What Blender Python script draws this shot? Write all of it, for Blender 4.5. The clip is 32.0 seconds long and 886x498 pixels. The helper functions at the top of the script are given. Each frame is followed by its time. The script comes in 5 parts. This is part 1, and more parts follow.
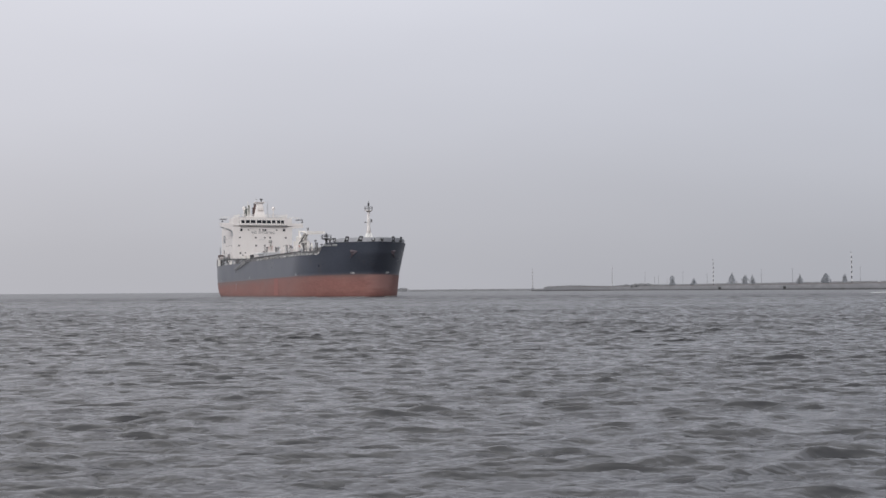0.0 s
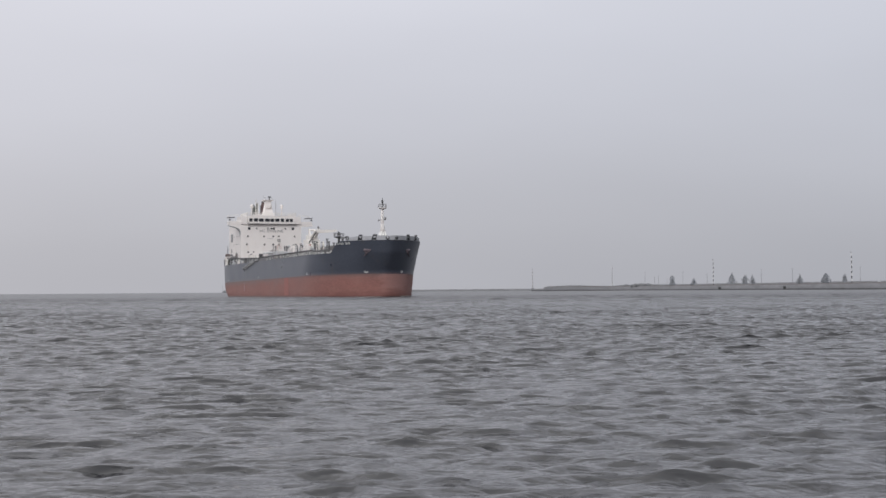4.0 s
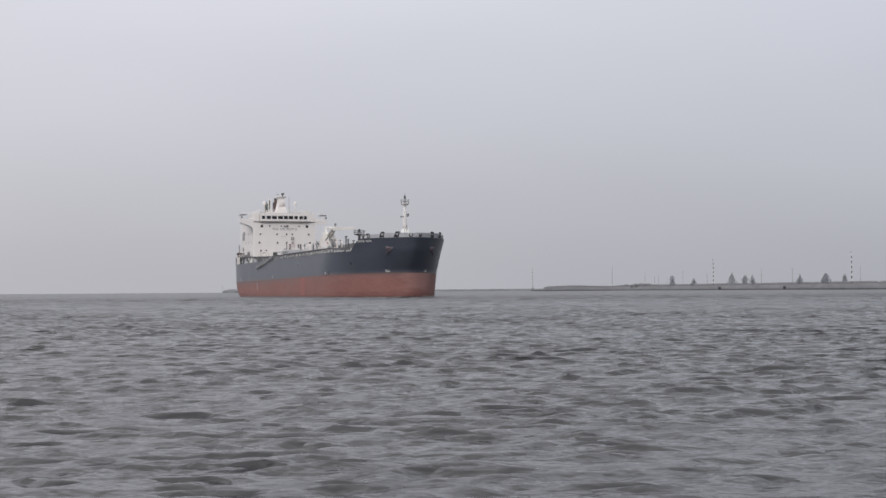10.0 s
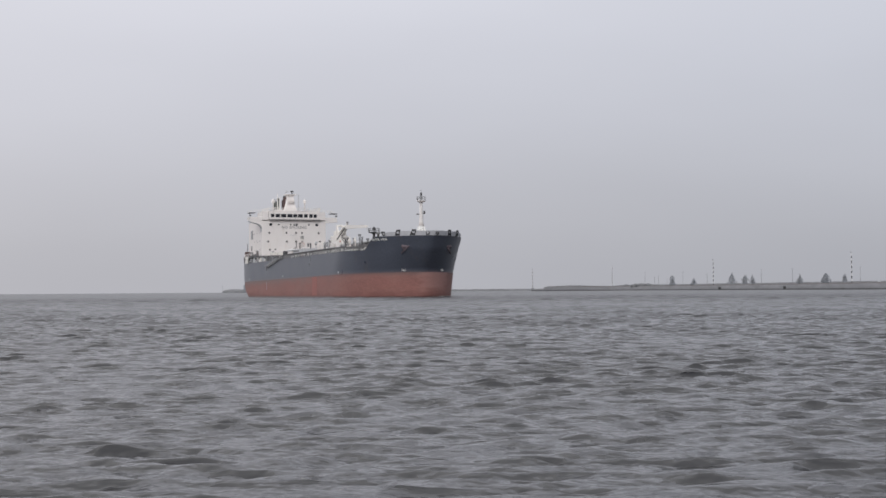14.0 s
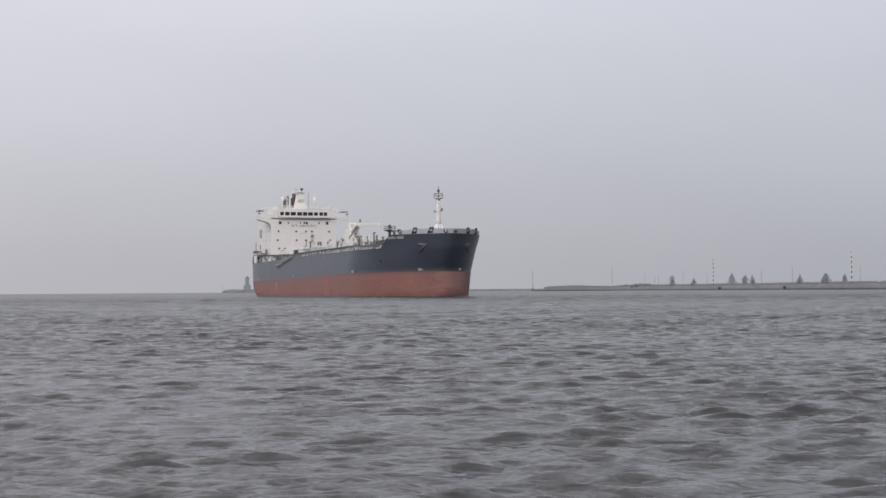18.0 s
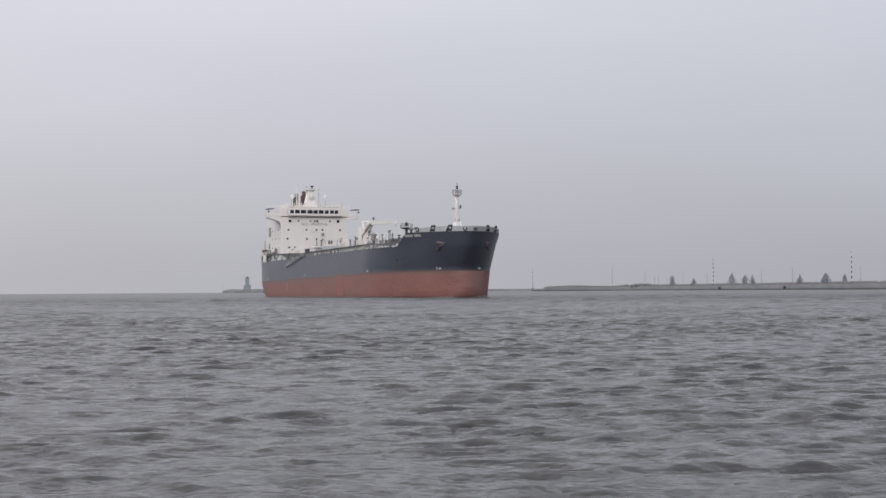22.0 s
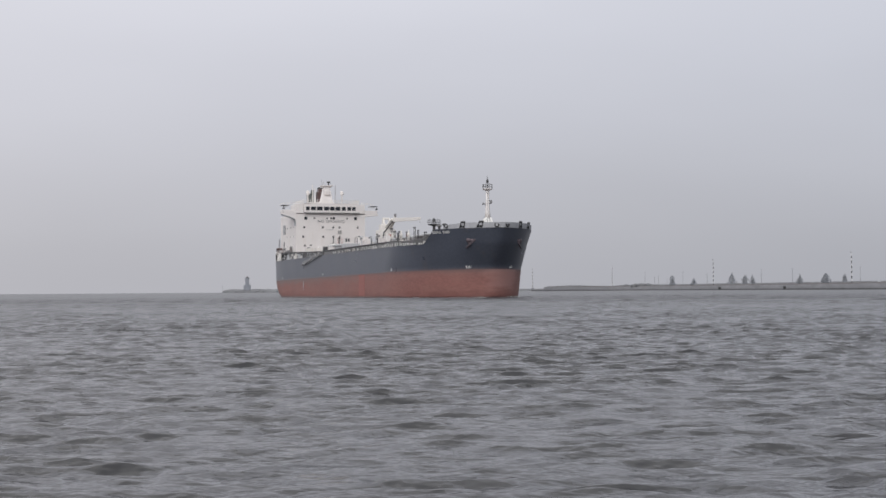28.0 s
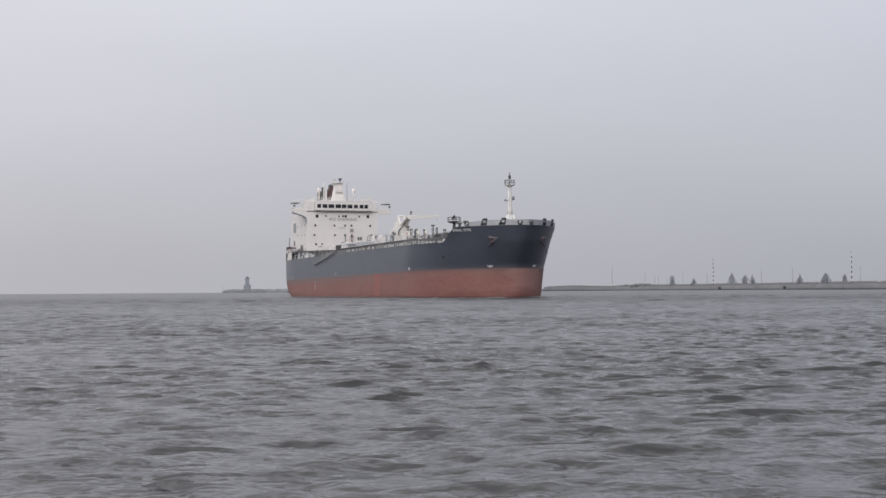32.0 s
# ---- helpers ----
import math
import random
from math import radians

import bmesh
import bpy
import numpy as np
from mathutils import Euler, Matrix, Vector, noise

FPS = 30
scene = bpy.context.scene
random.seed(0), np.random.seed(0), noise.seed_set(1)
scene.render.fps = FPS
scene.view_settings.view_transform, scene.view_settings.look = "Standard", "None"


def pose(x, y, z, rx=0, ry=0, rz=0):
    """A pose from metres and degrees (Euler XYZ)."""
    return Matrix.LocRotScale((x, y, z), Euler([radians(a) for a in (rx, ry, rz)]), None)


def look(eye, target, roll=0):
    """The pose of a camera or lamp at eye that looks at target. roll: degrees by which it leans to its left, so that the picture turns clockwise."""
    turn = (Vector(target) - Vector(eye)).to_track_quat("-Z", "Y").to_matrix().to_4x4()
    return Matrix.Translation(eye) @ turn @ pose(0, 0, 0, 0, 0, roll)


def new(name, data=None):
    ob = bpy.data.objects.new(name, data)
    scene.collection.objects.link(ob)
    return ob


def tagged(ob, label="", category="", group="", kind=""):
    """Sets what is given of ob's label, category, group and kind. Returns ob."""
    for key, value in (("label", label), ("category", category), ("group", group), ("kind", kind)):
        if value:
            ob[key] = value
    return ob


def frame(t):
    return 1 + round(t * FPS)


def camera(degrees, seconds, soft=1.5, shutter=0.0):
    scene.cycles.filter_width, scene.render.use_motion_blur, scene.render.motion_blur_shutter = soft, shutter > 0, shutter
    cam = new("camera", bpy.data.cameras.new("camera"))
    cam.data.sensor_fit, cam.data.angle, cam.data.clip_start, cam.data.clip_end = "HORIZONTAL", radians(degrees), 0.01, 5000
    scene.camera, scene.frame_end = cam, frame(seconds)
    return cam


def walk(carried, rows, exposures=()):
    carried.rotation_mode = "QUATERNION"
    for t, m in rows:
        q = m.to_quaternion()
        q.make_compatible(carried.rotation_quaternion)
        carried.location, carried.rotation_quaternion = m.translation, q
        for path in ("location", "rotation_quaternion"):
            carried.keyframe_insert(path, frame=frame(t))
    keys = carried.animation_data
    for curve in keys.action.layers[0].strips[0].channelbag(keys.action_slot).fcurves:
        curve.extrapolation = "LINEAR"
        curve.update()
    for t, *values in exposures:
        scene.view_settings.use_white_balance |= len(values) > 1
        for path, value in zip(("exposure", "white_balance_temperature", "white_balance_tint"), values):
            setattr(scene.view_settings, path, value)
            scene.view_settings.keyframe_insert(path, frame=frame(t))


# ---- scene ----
# The camera stands still on the shore, 1.76 m above the water, and looks out to sea.
cam = camera(35.404, 32.0, soft=1.6)
EYE = (0.0, 0.0, 1.757)
STAND = look(EYE, (0.0, 100.0, 1.757 + 100.0 * 73.67 / 2456.3), roll=-0.4105)
walk(cam, [(0.0, STAND), (32.0, STAND)])

# ---- world and light: a flat, bright overcast ----
world = bpy.data.worlds.new("overcast_sky")
scene.world = world
world.use_nodes = True
wn, wl = world.node_tree.nodes, world.node_tree.links
wn.clear()
w_out = wn.new("ShaderNodeOutputWorld")
w_bg = wn.new("ShaderNodeBackground")
w_sky = wn.new("ShaderNodeTexSky")
w_sky.sky_type, w_sky.sun_disc = "NISHITA", False
w_sky.sun_elevation, w_sky.sun_rotation = radians(48), radians(215)
w_sky.air_density, w_sky.dust_density = 1.0, 6.0
w_dim = wn.new("ShaderNodeVectorMath")
w_dim.operation = "SCALE"
w_dim.inputs["Scale"].default_value = 0.05
w_geo = wn.new("ShaderNodeTexCoord")
w_sep = wn.new("ShaderNodeSeparateXYZ")
w_ramp = wn.new("ShaderNodeValToRGB")
w_ramp.color_ramp.interpolation = "B_SPLINE"
stops = [(0.0, (0.484, 0.490, 0.536)), (0.045, (0.524, 0.530, 0.574)), (0.12, (0.602, 0.615, 0.680)),
         (0.24, (0.733, 0.749, 0.829)), (0.6, (0.984, 0.990, 1.055)), (1.0, (1.124, 1.120, 1.164))]
el = w_ramp.color_ramp.elements
el[0].position, el[0].color = stops[0][0], (*stops[0][1], 1)
el[1].position, el[1].color = stops[-1][0], (*stops[-1][1], 1)
for pos, col in stops[1:-1]:
    el.new(pos).color = (*col, 1)
w_cloud = wn.new("ShaderNodeTexNoise")
w_cloud.inputs["Scale"].default_value = 2.2
w_cloud.inputs["Detail"].default_value = 4.0
w_cloud.inputs["Roughness"].default_value = 0.45
w_stretch = wn.new("ShaderNodeMapping")
w_stretch.inputs["Scale"].default_value = (1.0, 1.0, 3.2)
w_range = wn.new("ShaderNodeMapRange")
w_range.inputs["From Min"].default_value, w_range.inputs["From Max"].default_value = 0.3, 0.7
w_range.inputs["To Min"].default_value, w_range.inputs["To Max"].default_value = 0.94, 1.02
w_mul = wn.new("ShaderNodeVectorMath")
w_mul.operation = "SCALE"
w_mix = wn.new("ShaderNodeMix")
w_mix.data_type = "RGBA"
w_mix.inputs["Factor"].default_value = 0.94
wl.new(w_geo.outputs["Generated"], w_sep.inputs[0])
wl.new(w_sep.outputs["Z"], w_ramp.inputs["Fac"])
wl.new(w_geo.outputs["Generated"], w_stretch.inputs["Vector"])
wl.new(w_stretch.outputs[0], w_cloud.inputs["Vector"])
wl.new(w_cloud.outputs["Fac"], w_range.inputs["Value"])
wl.new(w_ramp.outputs["Color"], w_mul.inputs[0])
w_side = wn.new("ShaderNodeMapRange")
w_side.inputs["From Min"].default_value, w_side.inputs["From Max"].default_value = -0.95, 0.95
w_side.inputs["To Min"].default_value, w_side.inputs["To Max"].default_value = 1.158, 0.842
w_both = wn.new("ShaderNodeMath")
w_both.operation = "MULTIPLY"
wl.new(w_sep.outputs["X"], w_side.inputs["Value"])
# unseen sky is brightened high in the west to lift the water there
w_high = wn.new("ShaderNodeMapRange")
w_high.inputs["From Min"].default_value, w_high.inputs["From Max"].default_value = 0.22, 0.6
w_high.inputs["To Min"].default_value, w_high.inputs["To Max"].default_value = 0.0, -0.38
wl.new(w_sep.outputs["Z"], w_high.inputs["Value"])
w_west = wn.new("ShaderNodeMath")
w_west.operation = "MULTIPLY_ADD"
wl.new(w_sep.outputs["X"], w_west.inputs[0])
wl.new(w_high.outputs["Result"], w_west.inputs[1])
wl.new(w_side.outputs["Result"], w_west.inputs[2])
# haze a little thicker low in the east
w_low = wn.new("ShaderNodeMapRange")
w_low.inputs["From Min"].default_value, w_low.inputs["From Max"].default_value = 0.0, 0.09
w_low.inputs["To Min"].default_value, w_low.inputs["To Max"].default_value = -0.2, 0.0
wl.new(w_sep.outputs["Z"], w_low.inputs["Value"])
w_right = wn.new("ShaderNodeMath")
w_right.operation = "MAXIMUM"
w_right.inputs[1].default_value = 0.0
wl.new(w_sep.outputs["X"], w_right.inputs[0])
w_haze = wn.new("ShaderNodeMath")
w_haze.operation = "MULTIPLY_ADD"
wl.new(w_right.outputs[0], w_haze.inputs[0])
wl.new(w_low.outputs["Result"], w_haze.inputs[1])
wl.new(w_west.outputs[0], w_haze.inputs[2])
wl.new(w_haze.outputs[0], w_both.inputs[0])
wl.new(w_range.outputs["Result"], w_both.inputs[1])
wl.new(w_both.outputs[0], w_mul.inputs["Scale"])
wl.new(w_sky.outputs["Color"], w_dim.inputs[0])
wl.new(w_dim.outputs[0], w_mix.inputs["A"])
# slightly warmer sky towards the west, cooler to the east
w_tint = wn.new("ShaderNodeMix")
w_tint.data_type = "RGBA"
w_tint.inputs["A"].default_value, w_tint.inputs["B"].default_value = (1.018, 1.0, 0.985, 1), (0.992, 1.0, 1.008, 1)
w_east = wn.new("ShaderNodeMapRange")
w_east.inputs["From Min"].default_value, w_east.inputs["From Max"].default_value = -0.35, 0.35
w_warm = wn.new("ShaderNodeVectorMath")
w_warm.operation = "MULTIPLY"
wl.new(w_sep.outputs["X"], w_east.inputs["Value"])
wl.new(w_east.outputs["Result"], w_tint.inputs["Factor"])
wl.new(w_mul.outputs[0], w_warm.inputs[0])
wl.new(w_tint.outputs["Result"], w_warm.inputs[1])
wl.new(w_warm.outputs[0], w_mix.inputs["B"])
wl.new(w_mix.outputs["Result"], w_bg.inputs["Color"])
wl.new(w_bg.outputs[0], w_out.inputs["Surface"])

sun_data = bpy.data.lights.new("sun", "SUN")
sun_data.energy, sun_data.angle, sun_data.color = 1.3, radians(30), (1.0, 0.97, 0.95)
sun = new("sun", sun_data)
sun.matrix_world = look((-40, -100, 95), (0, 60, 0))


# ---- materials ----
def material(name, colour, rough=0.6, metal=0.0, vary=0.25, scale=0.5, grain=6.0, bump=0.1, spec=0.5, stain=None, stretch=(1, 1, 1)):
    """A painted or raw surface: colour varied at two scales, fine relief, and optional stains of another colour."""
    m = bpy.data.materials.new(name)
    m.use_nodes = True
    n, k = m.node_tree.nodes, m.node_tree.links
    b = n["Principled BSDF"]
    b.inputs["Metallic"].default_value = metal
    b.inputs["Specular IOR Level"].default_value = spec
    tc = n.new("ShaderNodeTexCoord")
    mp = n.new("ShaderNodeMapping")
    mp.inputs["Scale"].default_value = stretch
    k.new(tc.outputs["Object"], mp.inputs["Vector"])
    big, fine = n.new("ShaderNodeTexNoise"), n.new("ShaderNodeTexNoise")
    for t, s, d in ((big, scale, 5.0), (fine, grain, 3.0)):
        t.inputs["Scale"].default_value, t.inputs["Detail"].default_value = s, d
        k.new(mp.outputs[0], t.inputs["Vector"])
    add = n.new("ShaderNodeMath")
    add.operation = "ADD"
    k.new(big.outputs["Fac"], add.inputs[0])
    k.new(fine.outputs["Fac"], add.inputs[1])
    rng = n.new("ShaderNodeMapRange")
    rng.inputs["From Min"].default_value, rng.inputs["From Max"].default_value = 0.6, 1.4
    rng.inputs["To Min"].default_value, rng.inputs["To Max"].default_value = 1 - vary, 1 + vary
    k.new(add.outputs[0], rng.inputs["Value"])
    sc = n.new("ShaderNodeVectorMath")
    sc.operation = "SCALE"
    sc.inputs[0].default_value = colour
    k.new(rng.outputs["Result"], sc.inputs["Scale"])
    last = sc.outputs[0]
    if stain:
        st = n.new("ShaderNodeTexNoise")
        st.inputs["Scale"].default_value, st.inputs["Detail"].default_value = stain[1], 6.0
        mp2 = n.new("ShaderNodeMapping")
        mp2.inputs["Scale"].default_value = stain[2]
        k.new(tc.outputs["Object"], mp2.inputs["Vector"])
        k.new(mp2.outputs[0], st.inputs["Vector"])
        sr = n.new("ShaderNodeMapRange")
        sr.inputs["From Min"].default_value, sr.inputs["From Max"].default_value = stain[3], stain[3] + 0.16
        sr.inputs["To Max"].default_value = stain[4]
        k.new(st.outputs["Fac"], sr.inputs["Value"])
        mx = n.new("ShaderNodeMix")
        mx.data_type = "RGBA"
        mx.inputs["B"].default_value = (*stain[0], 1)
        k.new(sr.outputs["Result"], mx.inputs["Factor"])
        k.new(last, mx.inputs["A"])
        last = mx.outputs["Result"]
    k.new(last, b.inputs["Base Color"])
    rr = n.new("ShaderNodeMapRange")
    rr.inputs["To Min"].default_value, rr.inputs["To Max"].default_value = max(0.02, rough - 0.08), min(1.0, rough + 0.08)
    k.new(big.outputs["Fac"], rr.inputs["Value"])
    k.new(rr.outputs["Result"], b.inputs["Roughness"])
    if bump:
        bp = n.new("ShaderNodeBump")
        bp.inputs["Strength"].default_value, bp.inputs["Distance"].default_value = bump, 0.05
        k.new(fine.outputs["Fac"], bp.inputs["Height"])
        k.new(bp.outputs[0], b.inputs["Normal"])
    return m


def water_material():
    m = bpy.data.materials.new("sea_water")
    m.use_nodes = True
    n, k = m.node_tree.nodes, m.node_tree.links
    b = n["Principled BSDF"]
    b.inputs["IOR"].default_value = 1.333
    tc = n.new("ShaderNodeTexCoord")
    # unresolved ripples: rougher water out from the shore
    out = n.new("ShaderNodeSeparateXYZ")
    k.new(tc.outputs["Object"], out.inputs[0])
    rr = n.new("ShaderNodeMapRange")
    rr.inputs["From Min"].default_value, rr.inputs["From Max"].default_value = 80.0, 290.0
    rr.inputs["To Min"].default_value, rr.inputs["To Max"].default_value = 0.12, 0.30
    k.new(out.outputs["Y"], rr.inputs["Value"])
    k.new(rr.outputs["Result"], b.inputs["Roughness"])
    mp = n.new("ShaderNodeMapping")
    mp.inputs["Rotation"].default_value = (0, 0, radians(12))
    mp.inputs["Scale"].default_value = (0.9, 1.0, 1.0)
    k.new(tc.outputs["Object"], mp.inputs["Vector"])
    tint = n.new("ShaderNodeTexNoise")
    tint.inputs["Scale"].default_value, tint.inputs["Detail"].default_value = 0.03, 3.0
    k.new(tc.outputs["Object"], tint.inputs["Vector"])
    ramp = n.new("ShaderNodeValToRGB")
    ramp.color_ramp.elements[0].position, ramp.color_ramp.elements[0].color = 0.35, (0.0335, 0.0342, 0.0385, 1)
    ramp.color_ramp.elements[1].position, ramp.color_ramp.elements[1].color = 0.65, (0.0425, 0.0432, 0.0480, 1)
    k.new(tint.outputs["Fac"], ramp.inputs["Fac"])
    k.new(ramp.outputs["Color"], b.inputs["Base Color"])
    last = None
    # choppier patches further out
    chop = n.new("ShaderNodeMapRange")
    chop.inputs["From Min"].default_value, chop.inputs["From Max"].default_value = 75.0, 140.0
    chop.inputs["To Min"].default_value, chop.inputs["To Max"].default_value = 0.03, 0.42
    k.new(out.outputs["Y"], chop.inputs["Value"])
    for scale, detail, strength, dist in ((0.75, 4.0, 0.8, 0.28), (1.5, 3.0, 0.0, 0.16), (3.0, 2.5, 0.36, 0.065), (11.0, 2.0, 0.28, 0.015)):
        t = n.new("ShaderNodeTexNoise")
        t.inputs["Scale"].default_value, t.inputs["Detail"].default_value = scale, detail
        k.new(mp.outputs[0], t.inputs["Vector"])
        bp = n.new("ShaderNodeBump")
        bp.inputs["Strength"].default_value, bp.inputs["Distance"].default_value = strength, dist
        k.new(t.outputs["Fac"], bp.inputs["Height"])
        if scale == 1.5:
            k.new(chop.outputs["Result"], bp.inputs["Strength"])
        if last:
            k.new(last.outputs[0], bp.inputs["Normal"])
        last = bp
    k.new(last.outputs[0], b.inputs["Normal"])
    return m


def glass_material():
    m = bpy.data.materials.new("bridge_glass")
    m.use_nodes = True
    b = m.node_tree.nodes["Principled BSDF"]
    b.inputs["Base Color"].default_value = (0.02, 0.022, 0.028, 1)
    b.inputs["Roughness"].default_value = 0.08
    b.inputs["IOR"].default_value = 1.5
    return m


RUST = (0.20, 0.075, 0.035)
# navy base lifted slightly, to carry the haze before the ship
NAVY = material("navy_hull_paint", (0.073, 0.082, 0.107), 0.30, vary=0.2, scale=0.12, grain=2.0, bump=0.04,
                stain=((0.10, 0.085, 0.08), 0.6, (1.0, 1.0, 0.12), 0.60, 0.35))
RED = material("red_antifouling", (0.250, 0.114, 0.099), 0.6, vary=0.22, scale=0.10, grain=1.5, bump=0.05, stretch=(0.7, 0.7, 1.6),
               stain=((0.28, 0.150, 0.128), 0.22, (0.4, 0.4, 1.6), 0.48, 0.45))


def hull_wear_and_highlight(m, bottom):
    """Wear on the hull's paint: a smeared edge along the paint line; on the bottom paint also a scuffed grey-brown band
    and a fouled strip by the water. The light that the stem's curve catches is mixed into the red as a paler patch.
    """
    n, k = m.node_tree.nodes, m.node_tree.links
    b = n["Principled BSDF"]
    last = b.inputs["Base Color"].links[0].from_socket
    tc = n.new("ShaderNodeTexCoord")
    sp = n.new("ShaderNodeSeparateXYZ")
    k.new(tc.outputs["Object"], sp.inputs[0])
    stretch = n.new("ShaderNodeMapping")
    stretch.inputs["Scale"].default_value = (0.16, 0.16, 0.9)
    k.new(tc.outputs["Object"], stretch.inputs["Vector"])
    ns = n.new("ShaderNodeTexNoise")
    ns.inputs["Scale"].default_value, ns.inputs["Detail"].default_value = 1.0, 5.0
    k.new(stretch.outputs[0], ns.inputs["Vector"])

    def calc(op, a, b_):
        q = n.new("ShaderNodeMath")
        q.operation = op
        for i, v in enumerate((a, b_)):
            if isinstance(v, float):
                q.inputs[i].default_value = v
            else:
                k.new(v, q.inputs[i])
        return q.outputs[0]

    def band(value, lo, hi, amount):
        r = n.new("ShaderNodeMapRange")
        r.interpolation_type = "SMOOTHSTEP"
        r.inputs["From Min"].default_value, r.inputs["From Max"].default_value = lo, hi
        r.inputs["To Max"].default_value = amount
        k.new(value, r.inputs["Value"])
        return r.outputs["Result"]

    def over(colour, mask):
        nonlocal last
        mx = n.new("ShaderNodeMix")
        mx.data_type = "RGBA"
        mx.inputs["B"].default_value = (*colour, 1)
        k.new(mask, mx.inputs["Factor"])
        k.new(last, mx.inputs["A"])
        last = mx.outputs["Result"]

    wob = calc("MULTIPLY", calc("SUBTRACT", ns.outputs["Fac"], 0.5), 4.5)
    line = calc("ADD", calc("MULTIPLY", sp.outputs["X"], 0.0075), 5.25)
    edge = calc("ADD", calc("SUBTRACT", sp.outputs["Z"], line), calc("MULTIPLY", wob, 0.2))
    if not bottom:
        over((0.135, 0.093, 0.090), band(calc("MULTIPLY", edge, -1.0), -0.7, 0.1, 0.6))
        k.new(last, b.inputs["Base Color"])
        return
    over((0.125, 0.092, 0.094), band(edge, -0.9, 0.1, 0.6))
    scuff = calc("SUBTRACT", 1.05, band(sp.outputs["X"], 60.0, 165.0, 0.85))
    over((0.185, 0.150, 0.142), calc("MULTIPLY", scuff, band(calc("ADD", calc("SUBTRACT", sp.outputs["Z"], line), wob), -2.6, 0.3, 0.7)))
    over((0.165, 0.068, 0.058), band(calc("ADD", calc("MULTIPLY", sp.outputs["Z"], -1.0), wob), -2.2, 0.2, 0.7))
    # painted highlight: paler red where the rounded stem catches the light
    stem = calc("MULTIPLY", calc("MULTIPLY", band(calc("ADD", sp.outputs["X"], wob), 173.5, 178.0, 1.0), band(calc("ADD", sp.outputs["Y"], wob), -3.0, 2.0, 1.0)), band(calc("ADD", sp.outputs["Z"], wob), 0.5, 3.2, 0.55))
    over((0.46, 0.265, 0.24), stem)
    k.new(last, b.inputs["Base Color"])


hull_wear_and_highlight(RED, True)
hull_wear_and_highlight(NAVY, False)
WHITE = material("cream_white_paint", (0.755, 0.722, 0.706), 0.5, vary=0.05, scale=0.3, grain=3.0, bump=0.03,
                 stain=((0.50, 0.36, 0.26), 0.5, (1.4, 1.4, 0.18), 0.64, 0.30))
GREYP = material("light_grey_paint", (0.46, 0.47, 0.49), 0.55, vary=0.1, scale=0.6, bump=0.05,
                 stain=(RUST, 0.9, (1.5, 1.5, 0.2), 0.66, 0.4))
BULWARKP = material("chalky_grey_paint", (0.56, 0.57, 0.60), 0.6, vary=0.12, scale=0.8, bump=0.05,
                    stain=((0.30, 0.30, 0.33), 0.9, (1.6, 1.6, 0.15), 0.6, 0.5))
# raised above black: haze over the water is in this colour
DARK = material("dark_fittings_paint", (0.055, 0.056, 0.06), 0.55, vary=0.3, scale=1.0, bump=0.1)
MIDGREY = material("grey_steel_paint", (0.18, 0.18, 0.185), 0.55, vary=0.25, scale=0.8, bump=0.1,
                   stain=(RUST, 1.2, (1, 1, 0.4), 0.6, 0.5))
DECKP = material("deck_brown_paint", (0.13, 0.10, 0.09), 0.7, vary=0.3, scale=0.3, bump=0.1)
ANCHOR = material("rusty_anchor_iron", (0.130, 0.104, 0.119), 0.75, vary=0.35, scale=1.5, bump=0.2)
FUNNEL = material("brown_funnel_paint", (0.085, 0.05, 0.047), 0.6, vary=0.25, scale=0.6, bump=0.05)
CREAM = material("weathered_cream_paint", (0.72, 0.695, 0.665), 0.55, vary=0.12, scale=0.6, bump=0.04,
                 stain=((0.34, 0.25, 0.19), 0.8, (1.2, 1.2, 0.3), 0.62, 0.4))
GREENGREY = material("dark_green_grey_paint", (0.10, 0.108, 0.102), 0.6, vary=0.2, scale=0.6, bump=0.05)
ORANGE = material("faded_orange_paint", (0.45, 0.14, 0.09), 0.5, vary=0.2, scale=0.8, bump=0.03)
SIGNWHITE = material("white_marking_paint", (0.84, 0.84, 0.82), 0.55, vary=0.12, scale=0.8, bump=0.03)
SIGNGREY = material("grey_marking_paint", (0.20, 0.20, 0.21), 0.55, vary=0.12, scale=0.8, bump=0.03)
GLASS = glass_material()
WATER = water_material()
FOAM = material("sea_foam", (0.62, 0.64, 0.65), 0.8, vary=0.2, scale=0.8, grain=5.0, bump=0.5)
# Distance haze is put into the wall, scrub, foliage, hedge and stone colours.
CONCRETE = material("hazed_weathered_concrete", (0.192, 0.194, 0.209), 0.85, vary=0.3, scale=0.05, grain=0.6, bump=0.3, stretch=(1, 1, 3))
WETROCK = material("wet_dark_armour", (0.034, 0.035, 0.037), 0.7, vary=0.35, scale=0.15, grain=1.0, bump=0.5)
SCRUB = material("hazed_dry_scrub", (0.158, 0.163, 0.172), 0.9, vary=0.4, scale=0.1, grain=1.0, bump=0.6)
LEAF = material("hazed_casuarina_foliage", (0.235, 0.250, 0.275), 0.85, vary=0.35, scale=0.3, grain=2.0, bump=0.3)
# same foliage, with more haze in its colour
LEAFHAZIER = material("hazier_casuarina_foliage", (0.285, 0.298, 0.322), 0.85, vary=0.3, scale=0.3, grain=2.0, bump=0.3)
BARK = material("grey_bark", (0.14, 0.125, 0.11), 0.9, vary=0.3, scale=1.0, bump=0.5)
POLEBLACK = material("black_band_paint", (0.03, 0.03, 0.032), 0.6, vary=0.2)
POLEWHITE = material("white_band_paint", (0.70, 0.70, 0.70), 0.6, vary=0.1)
